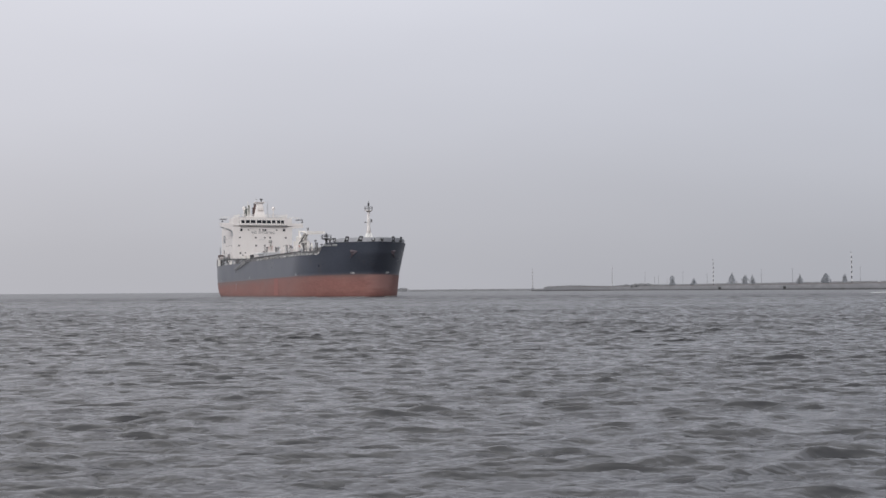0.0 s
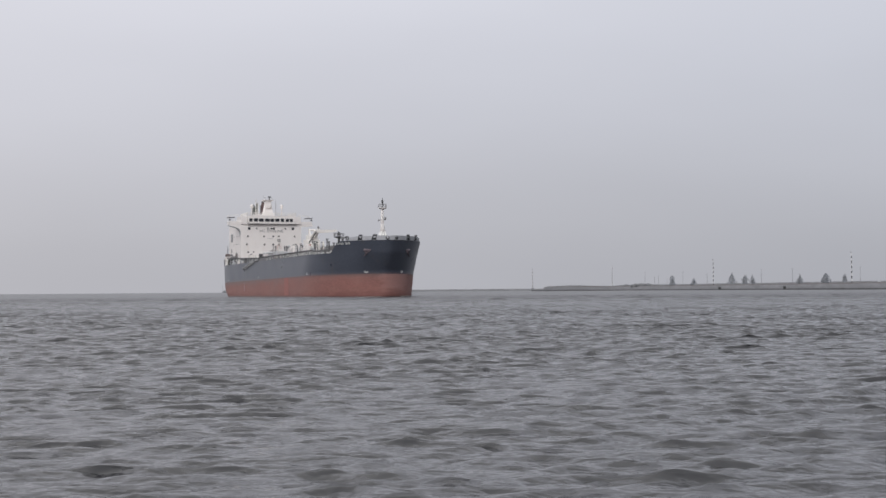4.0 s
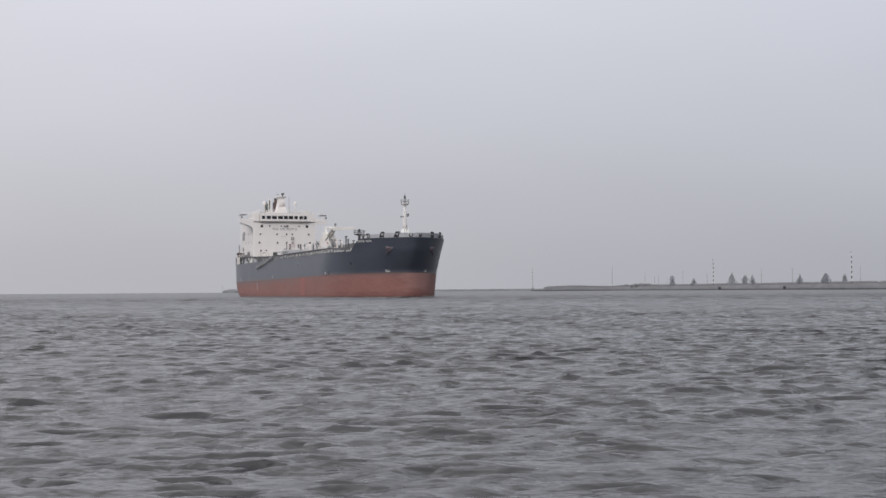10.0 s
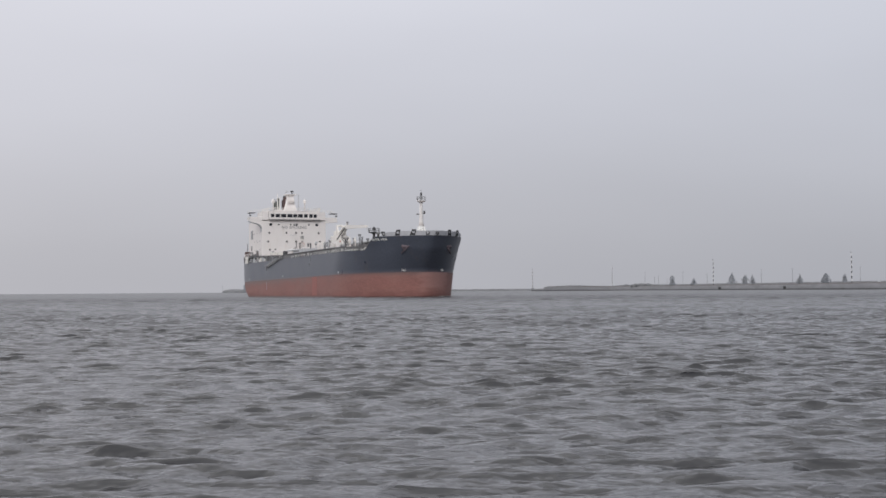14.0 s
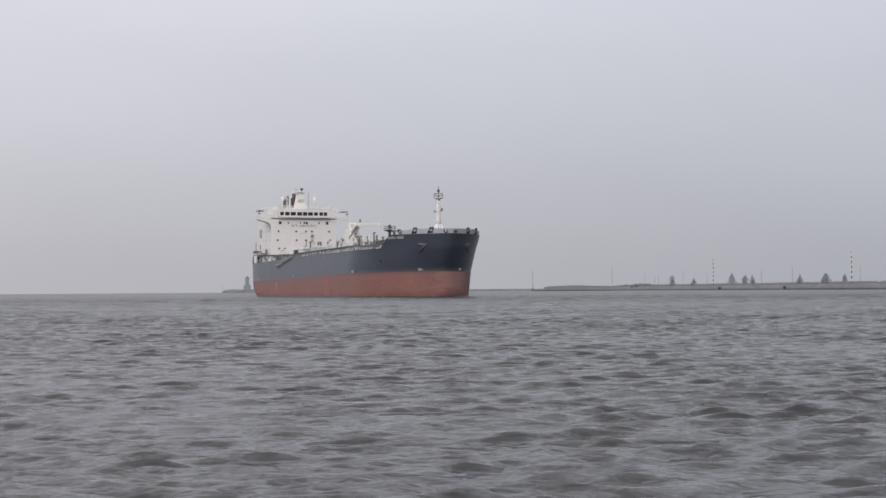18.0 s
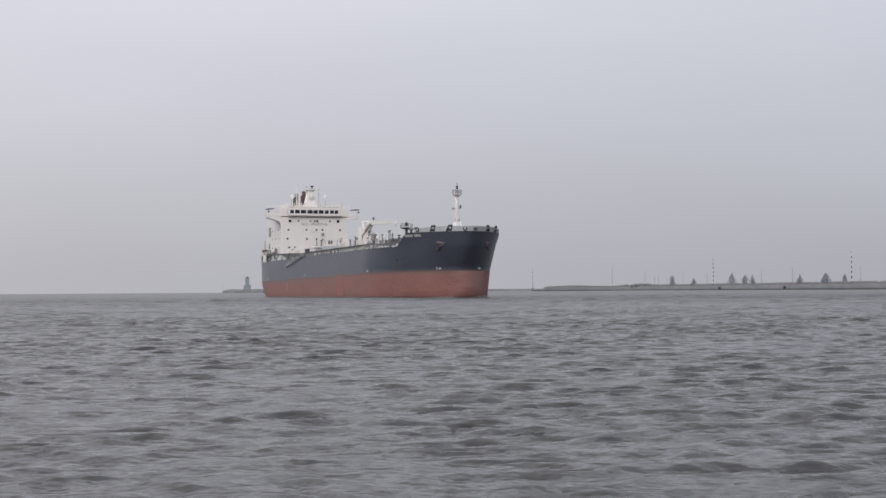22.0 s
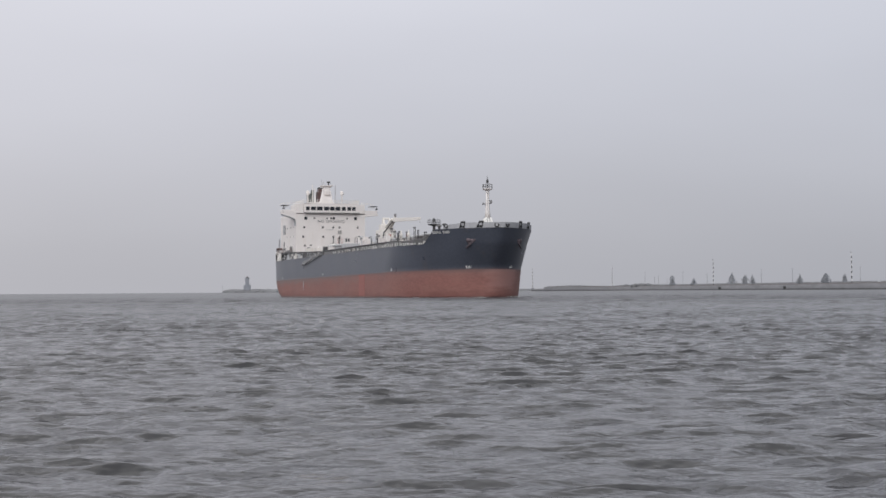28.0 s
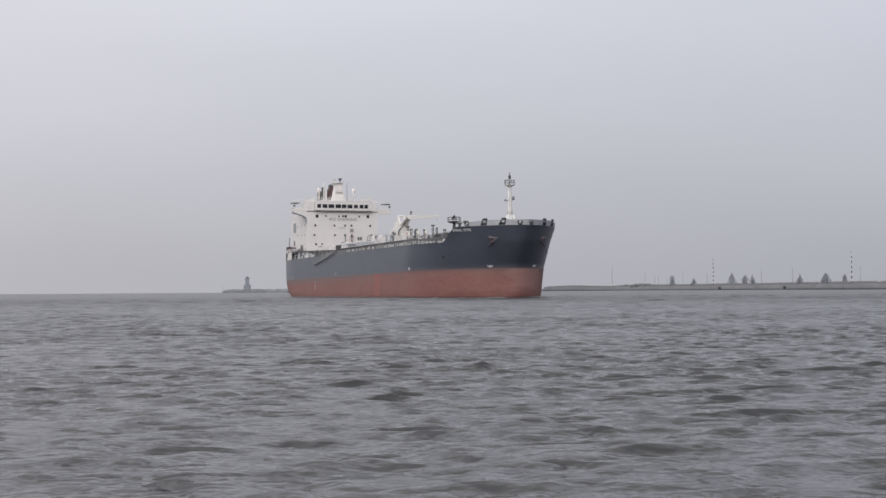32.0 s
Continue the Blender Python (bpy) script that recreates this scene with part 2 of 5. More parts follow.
HEDGE = material("hazed_hedge", (0.135, 0.127, 0.127), 0.9, vary=0.4, scale=0.1, grain=1.0, bump=0.5)
TOWER = material("hazed_tower_stone", (0.265, 0.282, 0.318), 0.9, vary=0.2, scale=0.1, bump=0.3)
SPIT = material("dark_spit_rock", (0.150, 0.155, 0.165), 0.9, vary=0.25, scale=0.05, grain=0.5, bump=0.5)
STONE = material("hazed_mole_stone", (0.225, 0.231, 0.244), 0.9, vary=0.25, scale=0.05, grain=0.5, bump=0.5)


# ---- small mesh helpers ----
def box(bm, x0, x1, y0, y1, z0, z1, bevel=0.0):
    v = [bm.verts.new((x, y, z)) for z in (z0, z1) for x, y in ((x0, y0), (x1, y0), (x1, y1), (x0, y1))]
    f = [bm.faces.new([v[i] for i in q]) for q in ((3, 2, 1, 0), (4, 5, 6, 7), (0, 1, 5, 4), (1, 2, 6, 5), (2, 3, 7, 6), (3, 0, 4, 7))]
    if bevel:
        es = {e for q in f for e in q.edges}
        bmesh.ops.bevel(bm, geom=list(es), offset=bevel, segments=2, affect="EDGES", profile=0.6)


def tube(bm, p0, p1, r0, r1=None, n=8):
    """A capped round bar from p0 to p1."""
    p0, p1 = Vector(p0), Vector(p1)
    r1 = r0 if r1 is None else r1
    d = (p1 - p0).normalized()
    a = d.orthogonal().normalized()
    c = d.cross(a)
    rings = []
    for p, r in ((p0, r0), (p1, r1)):
        rings.append([bm.verts.new(p + r * (math.cos(2 * math.pi * i / n) * a + math.sin(2 * math.pi * i / n) * c)) for i in range(n)])
    for i in range(n):
        j = (i + 1) % n
        bm.faces.new((rings[0][i], rings[0][j], rings[1][j], rings[1][i]))
    bm.faces.new(rings[0][::-1])
    bm.faces.new(rings[1])


def lathe(bm, profile, centre=(0, 0, 0), n=16, axis="z"):
    """A turned shape: profile rows of (radius, height)."""
    rows = []
    for r, h in profile:
        row = []
        for i in range(n):
            a = 2 * math.pi * i / n
            q = (r * math.cos(a), r * math.sin(a), h) if axis == "z" else ((h, r * math.cos(a), r * math.sin(a)) if axis == "x" else (r * math.sin(a), h, r * math.cos(a)))
            row.append(bm.verts.new((q[0] + centre[0], q[1] + centre[1], q[2] + centre[2])))
        rows.append(row)
    for a, b in zip(rows, rows[1:]):
        for i in range(n):
            j = (i + 1) % n
            bm.faces.new((a[i], a[j], b[j], b[i]))
    bm.faces.new(rows[0][::-1])
    bm.faces.new(rows[-1])


def ring(bm, centre, r, thick, normal, n=14, m=6):
    """A torus round the given normal."""
    c, d = Vector(centre), Vector(normal).normalized()
    a = d.orthogonal().normalized()
    b = d.cross(a)
    rows = []
    for i in range(n):
        t = 2 * math.pi * i / n
        out = math.cos(t) * a + math.sin(t) * b
        rows.append([bm.verts.new(c + r * out + thick * (math.cos(2 * math.pi * j / m) * out + math.sin(2 * math.pi * j / m) * d)) for j in range(m)])
    for i in range(n):
        for j in range(m):
            bm.faces.new((rows[i][j], rows[(i + 1) % n][j], rows[(i + 1) % n][(j + 1) % m], rows[i][(j + 1) % m]))


def part(name, bm, mat, parent=None, label="", smooth=False):
    """Links a bmesh as one mesh object under a thing or a part."""
    bmesh.ops.recalc_face_normals(bm, faces=bm.faces)
    me = bpy.data.meshes.new(name)
    bm.to_mesh(me)
    bm.free()
    me.materials.append(mat)
    if smooth:
        me.shade_smooth()
    ob = new(name, me)
    ob.parent = parent
    if label:
        tagged(ob, label)
    return ob


def boxes(name, rows, mat, parent=None, label="", bevel=0.0):
    bm = bmesh.new()
    for r in rows:
        box(bm, *r, bevel=bevel)
    return part(name, bm, mat, parent, label)


def each_box(name, rows, mat, parent=None, label="", bevel=0.0):
    return [boxes(name, [r], mat, parent, label, bevel) for r in rows]


def each_tube(name, rows, mat, parent=None, label="", n=8):
    return [tubes(name, [r], mat, parent, label, n) for r in rows]


def tubes(name, rows, mat, parent=None, label="", n=8):
    bm = bmesh.new()
    for r in rows:
        tube(bm, *r, n=n)
    return part(name, bm, mat, parent, label)


def grid_mesh(name, P, mat, smooth=True):
    """A mesh from an array of points (rows, columns, 3)."""
    r, c = P.shape[:2]
    me = bpy.data.meshes.new(name)
    me.vertices.add(r * c)
    me.vertices.foreach_set("co", P.reshape(-1).astype(np.float32))
    i = (np.arange(r - 1)[:, None] * c + np.arange(c - 1)[None, :]).reshape(-1)
    q = np.stack([i, i + 1, i + c + 1, i + c], 1).reshape(-1)
    nf = len(i)
    me.loops.add(nf * 4)
    me.loops.foreach_set("vertex_index", q.astype(np.int32))
    me.polygons.add(nf)
    me.polygons.foreach_set("loop_start", np.arange(0, nf * 4, 4, dtype=np.int32))
    me.update(calc_edges=True)
    me.validate()
    if smooth:
        me.shade_smooth()
    me.materials.append(mat)
    return new(name, me)


# ---- the sea ----
def wave_field(X, Y, spacing, seed, mean_dir, total, lo, hi, count):
    """Short-crested wind chop: many sine trains with pinched crests, trains too short for the local mesh left out."""
    rng = np.random.default_rng(seed)
    lam = lo * (hi / lo) ** rng.random(count)
    ang = mean_dir + rng.normal(0, 0.36, count) * np.where(lam < 0.8, 1.25, 1.0)
    ph = rng.random(count) * 2 * np.pi
    amp = 0.75 * np.exp(-(np.log(lam / 0.9) / 0.45) ** 2) + 0.37 * np.exp(-(np.log(lam / 2.1) / 0.35) ** 2) + 0.31 * np.exp(-(np.log(lam / 0.42) / 0.4) ** 2)
    amp *= total / np.sqrt((amp ** 2).sum() / 2)
    DX, DY, DZ = np.zeros_like(X), np.zeros_like(X), np.zeros_like(X)
    for l, a, p, s in zip(lam, ang, ph, amp):
        kx, ky = 2 * np.pi / l * np.cos(a), 2 * np.pi / l * np.sin(a)
        w = np.clip((l / spacing - 1.6) / 1.8, 0, 1) * s
        t = kx * X + ky * Y + p
        DZ += w * np.cos(t)
        sn = np.sin(t) * w * 1.25
        DX -= np.cos(a) * sn
        DY -= np.sin(a) * sn
    # groups: calmer and rougher patches
    g = 0.92 + 0.20 * np.sin(0.21 * X + 0.5 + seed) * np.sin(0.13 * Y + 0.09 * X + 1.3 * seed) + 0.10 * np.sin(0.47 * X - 0.31 * Y + seed)
    # longer waves in the open water further out
    open_sea = np.clip((Y - 150) / 130, 0, 1) * (0.3 + 0.7 * np.clip((520 - Y) / 140, 0, 1)) * np.clip((900 - Y) / 300, 0, 1)
    for i in range(26):
        l, t2 = 3.2 * 2.4 ** rng.random(), mean_dir + rng.normal(0, 0.6)
        kx, ky = 2 * np.pi / l * np.cos(t2), 2 * np.pi / l * np.sin(t2)
        DZ += 0.019 * open_sea * np.clip((l / spacing - 1.6) / 1.5, 0, 1) * np.cos(kx * X + ky * Y + 6.28 * rng.random())
    far = 0.95 + 0.95 * np.clip((Y - 85) / 140, 0, 1) * (1 - 0.8 * np.clip((Y - 240) / 260, 0, 1))
    return DX * g, DY * g, DZ * g * far


def sea_sheet(name, seed, mean_dir, drift, far, total, sink=0.0, growth=0.0030, cols=480):
    """A fan-shaped sheet of water: fine where it passes the camera, coarse far off. drift: metres it travels towards the camera."""
    ys, y = [], 4.5
    while y < min(far, 600):
        ys.append(y)
        y += max(0.095, growth * max(0.0, y - drift))
    while y < far:
        ys.append(y)
        y *= 1.12
    ys.append(far)
    ys = np.array(ys)
    u = np.linspace(-1, 1, cols)
    half = 0.355 * ys + 14.0 + 0.05 * drift
    X = half[:, None] * u[None, :]
    Y = np.repeat(ys[:, None], cols, 1)
    sp = np.maximum(np.gradient(ys)[:, None] * 1.0, (2 * half / (cols - 1))[:, None] * 0.62) * np.ones((1, cols))
    DX, DY, DZ = wave_field(X, Y, sp, seed, mean_dir, total, 0.26, 4.0, 150)
    P = np.stack([X + DX, Y + DY, DZ], 2)
    if sink:
        P[:, :, 2] -= 0.018
        edge = np.clip((Y - 0.45 * far) / (0.5 * far), 0, 1)
        P[:, :, 2] -= sink * edge
    else:
        # the rest of the sea: out to the sides, and behind the camera
        side = np.full((len(ys), 1), 4700.0)
        L = np.stack([-side, Y[:, :1], 0 * side], 2)
        R = np.stack([side, Y[:, :1], 0 * side], 2)
        P = np.concatenate([L, P, R], 1)
        back = P[:1].copy()
        back[:, :, 1], back[:, :, 2] = -4700.0, 0.0
        back[:, 1:-1, 0] *= 300
        P = np.concatenate([back, P], 0)
    return grid_mesh(name, P, WATER)


sea = tagged(sea_sheet("water", 3, radians(-82), 54.0, 4800.0, 0.029),
             "grey choppy sea water under an overcast sky", "water", kind="structure")
sea_cross = tagged(sea_sheet("water_cross_chop", 11, radians(-98), 45.0, 230.0, 0.027, sink=0.6, growth=0.0042, cols=400),
                   "grey cross chop running through the sea water", "water", kind="structure")


# ---- the tanker: x runs forward from the stern, y to port, z up from the waterline ----
BEAM = 16.1


def stem_at(z):
    return float(np.interp(z, [-3, 0, 7.4, 12.7, 17.2], [179.0, 179.8, 181.2, 185.7, 187.9]))


def half_breadth(x, z):
    """Half the hull's width at x metres from the stern and z above the water."""
    ls, lb = stem_at(z), float(np.interp(z, [-3, 0, 7.4, 12.7, 17.2], [142.0, 143.0, 146.5, 151.5, 160.0]))
    u = min(1.0, max(0.0, (x - lb) / (ls - lb)))
    n, m = float(np.interp(z, [8, 17], [2.2, 2.0])), float(np.interp(z, [8, 17], [0.6, 0.68]))
    b = BEAM * max(0.0, 1 - u ** n) ** m
    v = max(0.0, (40.0 - x) / 40.0)
    return max(0.0 if x > 100 else 0.4, b - BEAM * float(np.interp(z, [-3, 0, 0.6, 1.4, 2.8, 5.0, 12], [2.8, 1.75, 1.15, 0.80, 0.58, 0.48, 0.44])) * v ** 2.76)


def paint_line(x):
    """Height at which the red bottom paint meets the navy topsides; she floats deeper by the stern."""
    return 5.25 + 1.35 * x / 180.0


def deck_edge(x):
    """Height of the main deck's edge, with the forecastle's step."""
    main = 11.8 + 0.9 * min(1.0, x / 170.0)
    return main + (16.1 - main) * float(np.interp(x, [170.3, 173.4, 174.4, 180.0], [0.0, 0.83, 0.98, 1.0]))


STATIONS = np.concatenate([np.linspace(0, 1, 9)[:-1] * 0.09, np.linspace(0.09, 0.24, 9)[:-1], np.linspace(0.24, 0.76, 12)[:-1],
                           1 - 0.24 * np.linspace(1, 0, 60) ** 1.7, [v / 186.5 for v in (170.3, 171.3, 172.4, 173.4, 174.4)]])
STATIONS = np.unique(STATIONS)


def hull_band(name, low, high, rows, mat, parent, label=""):
    """A band of shell plating round the whole ship between two heights, given as functions of x."""
    bm = bmesh.new()
    grid = []
    for k in range(rows + 1):
        w = k / rows
        line = []
        for s in STATIONS:
            x0 = s * 186.5
            z = low(x0) * (1 - w) + high(x0) * w
            x = s * stem_at(z)
            line.append((x, half_breadth(x, z) if s < 1 else 0.0, z))
        grid.append(line)
    for side in (-1, 1):
        vs = [[bm.verts.new((x, side * b, z)) for x, b, z in line] for line in grid]
        for a, b in zip(vs, vs[1:]):
            for i in range(len(a) - 1):
                q = (a[i], a[i + 1], b[i + 1], b[i])
                bm.faces.new(q if side < 0 else q[::-1])
    bmesh.ops.remove_doubles(bm, verts=bm.verts, dist=0.002)
    # close the transom
    ends = [e for e in bm.edges if e.is_boundary and abs(e.verts[0].co.x) < 0.01 and abs(e.verts[1].co.x) < 0.01]
    if ends:
        left = sorted((v for v in {v for e in ends for v in e.verts} if v.co.y < 0), key=lambda v: v.co.z)
        right = sorted((v for v in {v for e in ends for v in e.verts} if v.co.y > 0), key=lambda v: v.co.z)
        for i in range(min(len(left), len(right)) - 1):
            bm.faces.new((left[i], left[i + 1], right[i + 1], right[i]))
    return part(name, bm, mat, parent, label, smooth=True)


ship = tagged(new("tanker_ship"), "navy and red oil tanker with cream white deckhouse aft, under way", "ship")
hull = hull_band("hull", paint_line, deck_edge, 14, NAVY, ship, "glossy navy blue topsides of the hull")
bottom = hull_band("bottom_paint", lambda x: -2.6, paint_line, 10, RED, ship, "worn red antifouling paint above the waterline")

# decks
bm = bmesh.new()
xs = sorted([*np.linspace(0.3, 186.3, 90), 170.3, 173.4])
rows_ = [[bm.verts.new((x, s * max(0.05, half_breadth(x, deck_edge(x)) - 0.12), deck_edge(x) - 0.25 + (0.5 if s == 0 else 0))) for s in (-1, 0, 1)] for x in xs]
for r in rows_:
    r[1].co.y = 0.0
for a, b in zip(rows_, rows_[1:]):
    for i in (0, 1):
        bm.faces.new((a[i], a[i + 1], b[i + 1], b[i]))
part("deck", bm, DECKP, ship, "red painted steel deck")


def shell_strip(name, x0, x1, zlow, zhigh, mat, label="", out=0.03, thick=0.10, n=40, sides=(-1, 1), parent=None):
    """A strip of plate that follows the hull's outline, from x0 to x1 (fractions of the way to the stem), on the given sides."""
    bm = bmesh.new()
    for side in sides:
        vs = []
        for i in range(n + 1):
            s = x0 + (x1 - x0) * (1 - (1 - i / n) ** 1.8)
            col = []
            for d, hi in ((out, 0), (out, 1), (out - thick, 1), (out - thick, 0)):
                z = zhigh(s * 186.5) if hi else zlow(s * 186.5)
                x = s * (stem_at(z) + d)
                col.append(bm.verts.new((x, side * max(0.0, half_breadth(s * stem_at(z), z) + d * (s < 1)), z)))
            vs.append(col)
        for a, b in zip(vs, vs[1:]):
            for j in range(4):
                bm.faces.new((a[j], a[(j + 1) % 4], b[(j + 1) % 4], b[j]))
        bm.faces.new(vs[0])
    bmesh.ops.remove_doubles(bm, verts=bm.verts, dist=0.002)
    return part(name, bm, mat, parent or ship, label)


bulwark = shell_strip("bow_bulwark", 0.946, 1.0, lambda x: deck_edge(x) - 0.05, lambda x: float(np.interp(x, [176.4, 177.6, 181], [16.4, 16.95, 17.25])), BULWARKP, "light grey steel bow bulwark")
shell_strip("rubbing_strake", 0.10, 0.912, lambda x: deck_edge(x) - 0.16, lambda x: deck_edge(x) + 0.04, NAVY, "navy deck edge plate", out=0.06, thick=0.2, n=60)


def on_bow(x, z, side, out=0.0):
    """A place on the shell and its outward direction."""
    b = half_breadth(x, z)
    e = 0.05
    slope = (half_breadth(min(x + e, stem_at(z)), z) - half_breadth(x - e, z)) / (min(x + e, stem_at(z)) - x + e)
    nrm = Vector((-slope, side, 0)).normalized()
    return Vector((x, side * b, z)) + nrm * out, nrm


CHOCKS = ((181.7, -1), (184.8, -1), (184.4, 1), (180.8, 1))
RINGS = ((187.2, -1), (187.4, 1), (178.4, -1))
# mooring chocks let into the bulwark
for x, side in CHOCKS:
    foot, nrm = on_bow(x, 16.15, side, 0.04)
    head, nrm = on_bow(x + 0.75, 17.42, side, 0.04)
    t = Vector((-nrm.y, nrm.x, 0))
    bm = bmesh.new()
    for k in (-1, 1):
        tube(bm, foot + t * (0.58 * k), head + t * (0.46 * k), 0.15)
    tube(bm, head - t * 0.5, head + t * 0.5, 0.24)
    chock = part("mooring_chock", bm, DARK, ship, "black roller chock in the bulwark", smooth=True)
    bm = bmesh.new()
    bm.faces.new([bm.verts.new(v + nrm * 0.03) for v in (foot - t * 0.58, foot + t * 0.58, head + t * 0.46, head - t * 0.46)])
    bmesh.ops.solidify(bm, geom=list(bm.faces), thickness=0.02)
    part("opening", bm, DARK, chock)
for x, side in RINGS:
    p, nrm = on_bow(x, 16.68, side, 0.03)
    bm = bmesh.new()
    ring(bm, p, 0.42, 0.16, nrm)
    chock = part("ring_chock", bm, DARK, ship, "round black panama chock", smooth=True)
    bm = bmesh.new()
    lathe(bm, [(0.28, -0.02), (0.28, 0.02)], n=12)
    bm.transform(Matrix.Translation(p) @ nrm.to_track_quat("Z", "Y").to_matrix().to_4x4())
    part("opening", bm, GREYP if side < 0 else DARK, chock)

# anchors in their recesses, and the painted thruster marks below them
for side in (-1, 1):
    p, nrm = on_bow(182.0, 13.35, side, -0.16)
    t = Vector((-nrm.y, nrm.x, 0)) * side
    up = Vector((0, 0, 1))
    bm = bmesh.new()
    tip = p - t * 1.5 - up * 0.1
    tube(bm, p + t * 0.9 + up * 1.8, tip, 0.16, 0.26)
    tube(bm, p + t * 0.9 - up * 1.8, tip + up * 0.3, 0.16, 0.26)
    tube(bm, p + t * 0.5 + up * 1.3, p + t * 0.1 - up * 1.1, 0.30, 0.30)
    tube(bm, p + t * 0.6, tip, 0.55, 0.26)
    anchor = part("anchor", bm, ANCHOR, ship, "rust-pink stockless anchor drawn up against the bow", smooth=True)
    bm = bmesh.new()
    ring(bm, p + up * 1.4 + t * 0.9 + nrm * 0.1, 0.55, 0.12, nrm + Vector((0, 0, -0.4)))
    part("hawse_pipe", bm, ANCHOR, anchor, "rust stained hawse pipe lip", smooth=True)
    p, nrm = on_bow(178.6, 7.45, side, 0.03)
    t = Vector((-nrm.y, nrm.x, 0)) * -side
    bm = bmesh.new()
    ring(bm, p + t * 0.25, 0.30, 0.045, nrm, n=12, m=4)
    tube(bm, p + t * -0.4 + Vector((0, 0, -0.42)), p + t * 0.8 + Vector((0, 0, -0.42)), 0.045)
    tube(bm, p + t * -0.4 + Vector((0, 0, -0.42)), p + t * -0.5 + Vector((0, 0, 0.5)), 0.055)
    part("thruster_mark", bm, SIGNWHITE, ship, "white painted bow thruster mark")
for x, z, h in ((152.5, 6.85, 0.55), (86.0, 6.6, 0.5), (33.5, 6.1, 0.55)):
    b = -half_breadth(x, z) - 0.02
    bm = bmesh.new()
    box(bm, x - 0.75, x + 0.75, b - 0.02, b + 0.05, z - 0.1, z + 0.12)
    box(bm, x - 0.35, x + 0.35, b - 0.02, b + 0.05, z + 0.12, z + h)
    part("tug_mark", bm, GREYP, ship, "white painted tug mark")
boxes("draught_marks", [(62.0 + 0.0, 62.5, -half_breadth(62.2, z) - 0.04, -half_breadth(62.2, z) + 0.06, z, z + 0.32) for z in np.arange(2.3, 5.0, 0.45)], GREYP, ship, "white draught marks down the side")
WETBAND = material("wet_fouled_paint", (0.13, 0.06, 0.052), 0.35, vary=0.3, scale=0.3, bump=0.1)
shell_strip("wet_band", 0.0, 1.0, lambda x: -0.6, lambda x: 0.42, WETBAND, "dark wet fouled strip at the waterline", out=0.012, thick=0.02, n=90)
boxes("fender_patch", [(124.2, 129.6, -BEAM - 0.03, -BEAM + 0.05, 0.6, 6.05)], material("fresh_red_paint", (0.30, 0.108, 0.092), 0.55, vary=0.15, scale=0.4, bump=0.05), ship, "brighter red repainted strip on the side")
# the ship's name, as plain bars
x = 173.9
while x < 178.4:
    if not 176.3 < x < 176.7:
        bm = bmesh.new()
        corner = [on_bow(x + dx, z, -1, 0.03)[0] for dx, z in ((0, 15.0), (0.24, 15.0), (0.24, 15.6), (0, 15.6))]
        for q in corner[2:]:
            q.x = (q.x + corner[0].x + (0.24 if q is corner[2] else 0)) / 2
        bm.faces.new([bm.verts.new(q) for q in corner])
        bmesh.ops.solidify(bm, geom=list(bm.faces), thickness=0.03)
        part("name_bar", bm, SIGNWHITE, ship, "white bar of the painted name")
    x += 0.37


def railing(name, pts, height=1.1, step=1.5, mat=WHITE, parent=None, r=0.035, bars=3, label=""):
    """Pipe rails along a line of points, with each stanchion a part of its own."""
    bm = bmesh.new()
    posts = []
    for a, b in zip(pts, pts[1:]):
        a, b = Vector(a), Vector(b)
        n = max(1, round((b - a).length / step))
        for k in range(bars):
            h = Vector((0, 0, height * (k + 1) / bars))
            tube(bm, a + h, b + h, r, n=4)
        posts += [a.lerp(b, i / n) for i in range(n)]
    rails = part(name, bm, mat, parent or ship, label)
    bm = bmesh.new()
    tube(bm, (0, 0, 0), (0, 0, height), r * 1.2, n=5)
    first = part("stanchion", bm, mat, rails)
    for i, q in enumerate([*posts, Vector(pts[-1])]):
        post = first if i == 0 else new("stanchion", first.data)
        post.parent = rails
        post.location = q
    return rails


# ---- deckhouse ----
house = boxes("deckhouse", [(12.5, 35.0, -11.8, 11.8, 11.9, 27.3)], WHITE, ship, "cream white accommodation block", bevel=0.12)
for z in (14.6, 17.6, 20.6, 23.6):
    boxes("deck_seam", [(34.99, 35.015, -11.6, 11.6, z - 0.04, z + 0.04)], WHITE, house)
# square windows and round ports of the front
WIN = [(-8.55, 25.95, 0.95), (8.45, 25.95, 0.95), (0.1, 25.95, 0.6), (1.0, 25.95, 0.75), (-5.6, 25.95, 0.5), (-1.3, 25.95, 0.5), (5.5, 25.95, 0.5)]
WIN += [(y, 22.95, 0.6) for y in (-9.1, -2.8, 0.75, 2.9, 9.15)] + [(y, 19.85, 0.6) for y in (-9.45, -2.65, 0.75, 2.95, 9.6)]
WIN += [(y, 16.9, 0.6) for y in (-8.9, -6.9)]
for y, z, s in WIN:
    w = boxes("window", [(35.0, 35.07, y - s / 2 - 0.08, y + s / 2 + 0.08, z - s / 2 - 0.08, z + s / 2 + 0.08)], WHITE, house)
    boxes("pane", [(35.06, 35.10, y - s / 2, y + s / 2, z - s / 2, z + s / 2)], GLASS, w)
for x in (22.5, 27.5, 32.0):
    for z in (17.0, 20.0, 23.0):
        w = boxes("window", [(x - 0.3, x + 0.3, -11.87, -11.8, z - 0.3, z + 0.3)], WHITE, house)
        boxes("pane", [(x - 0.22, x + 0.22, -11.90, -11.86, z - 0.22, z + 0.22)], GLASS, w)
sign_data = bpy.data.curves.new("no_smoking_sign", "FONT")
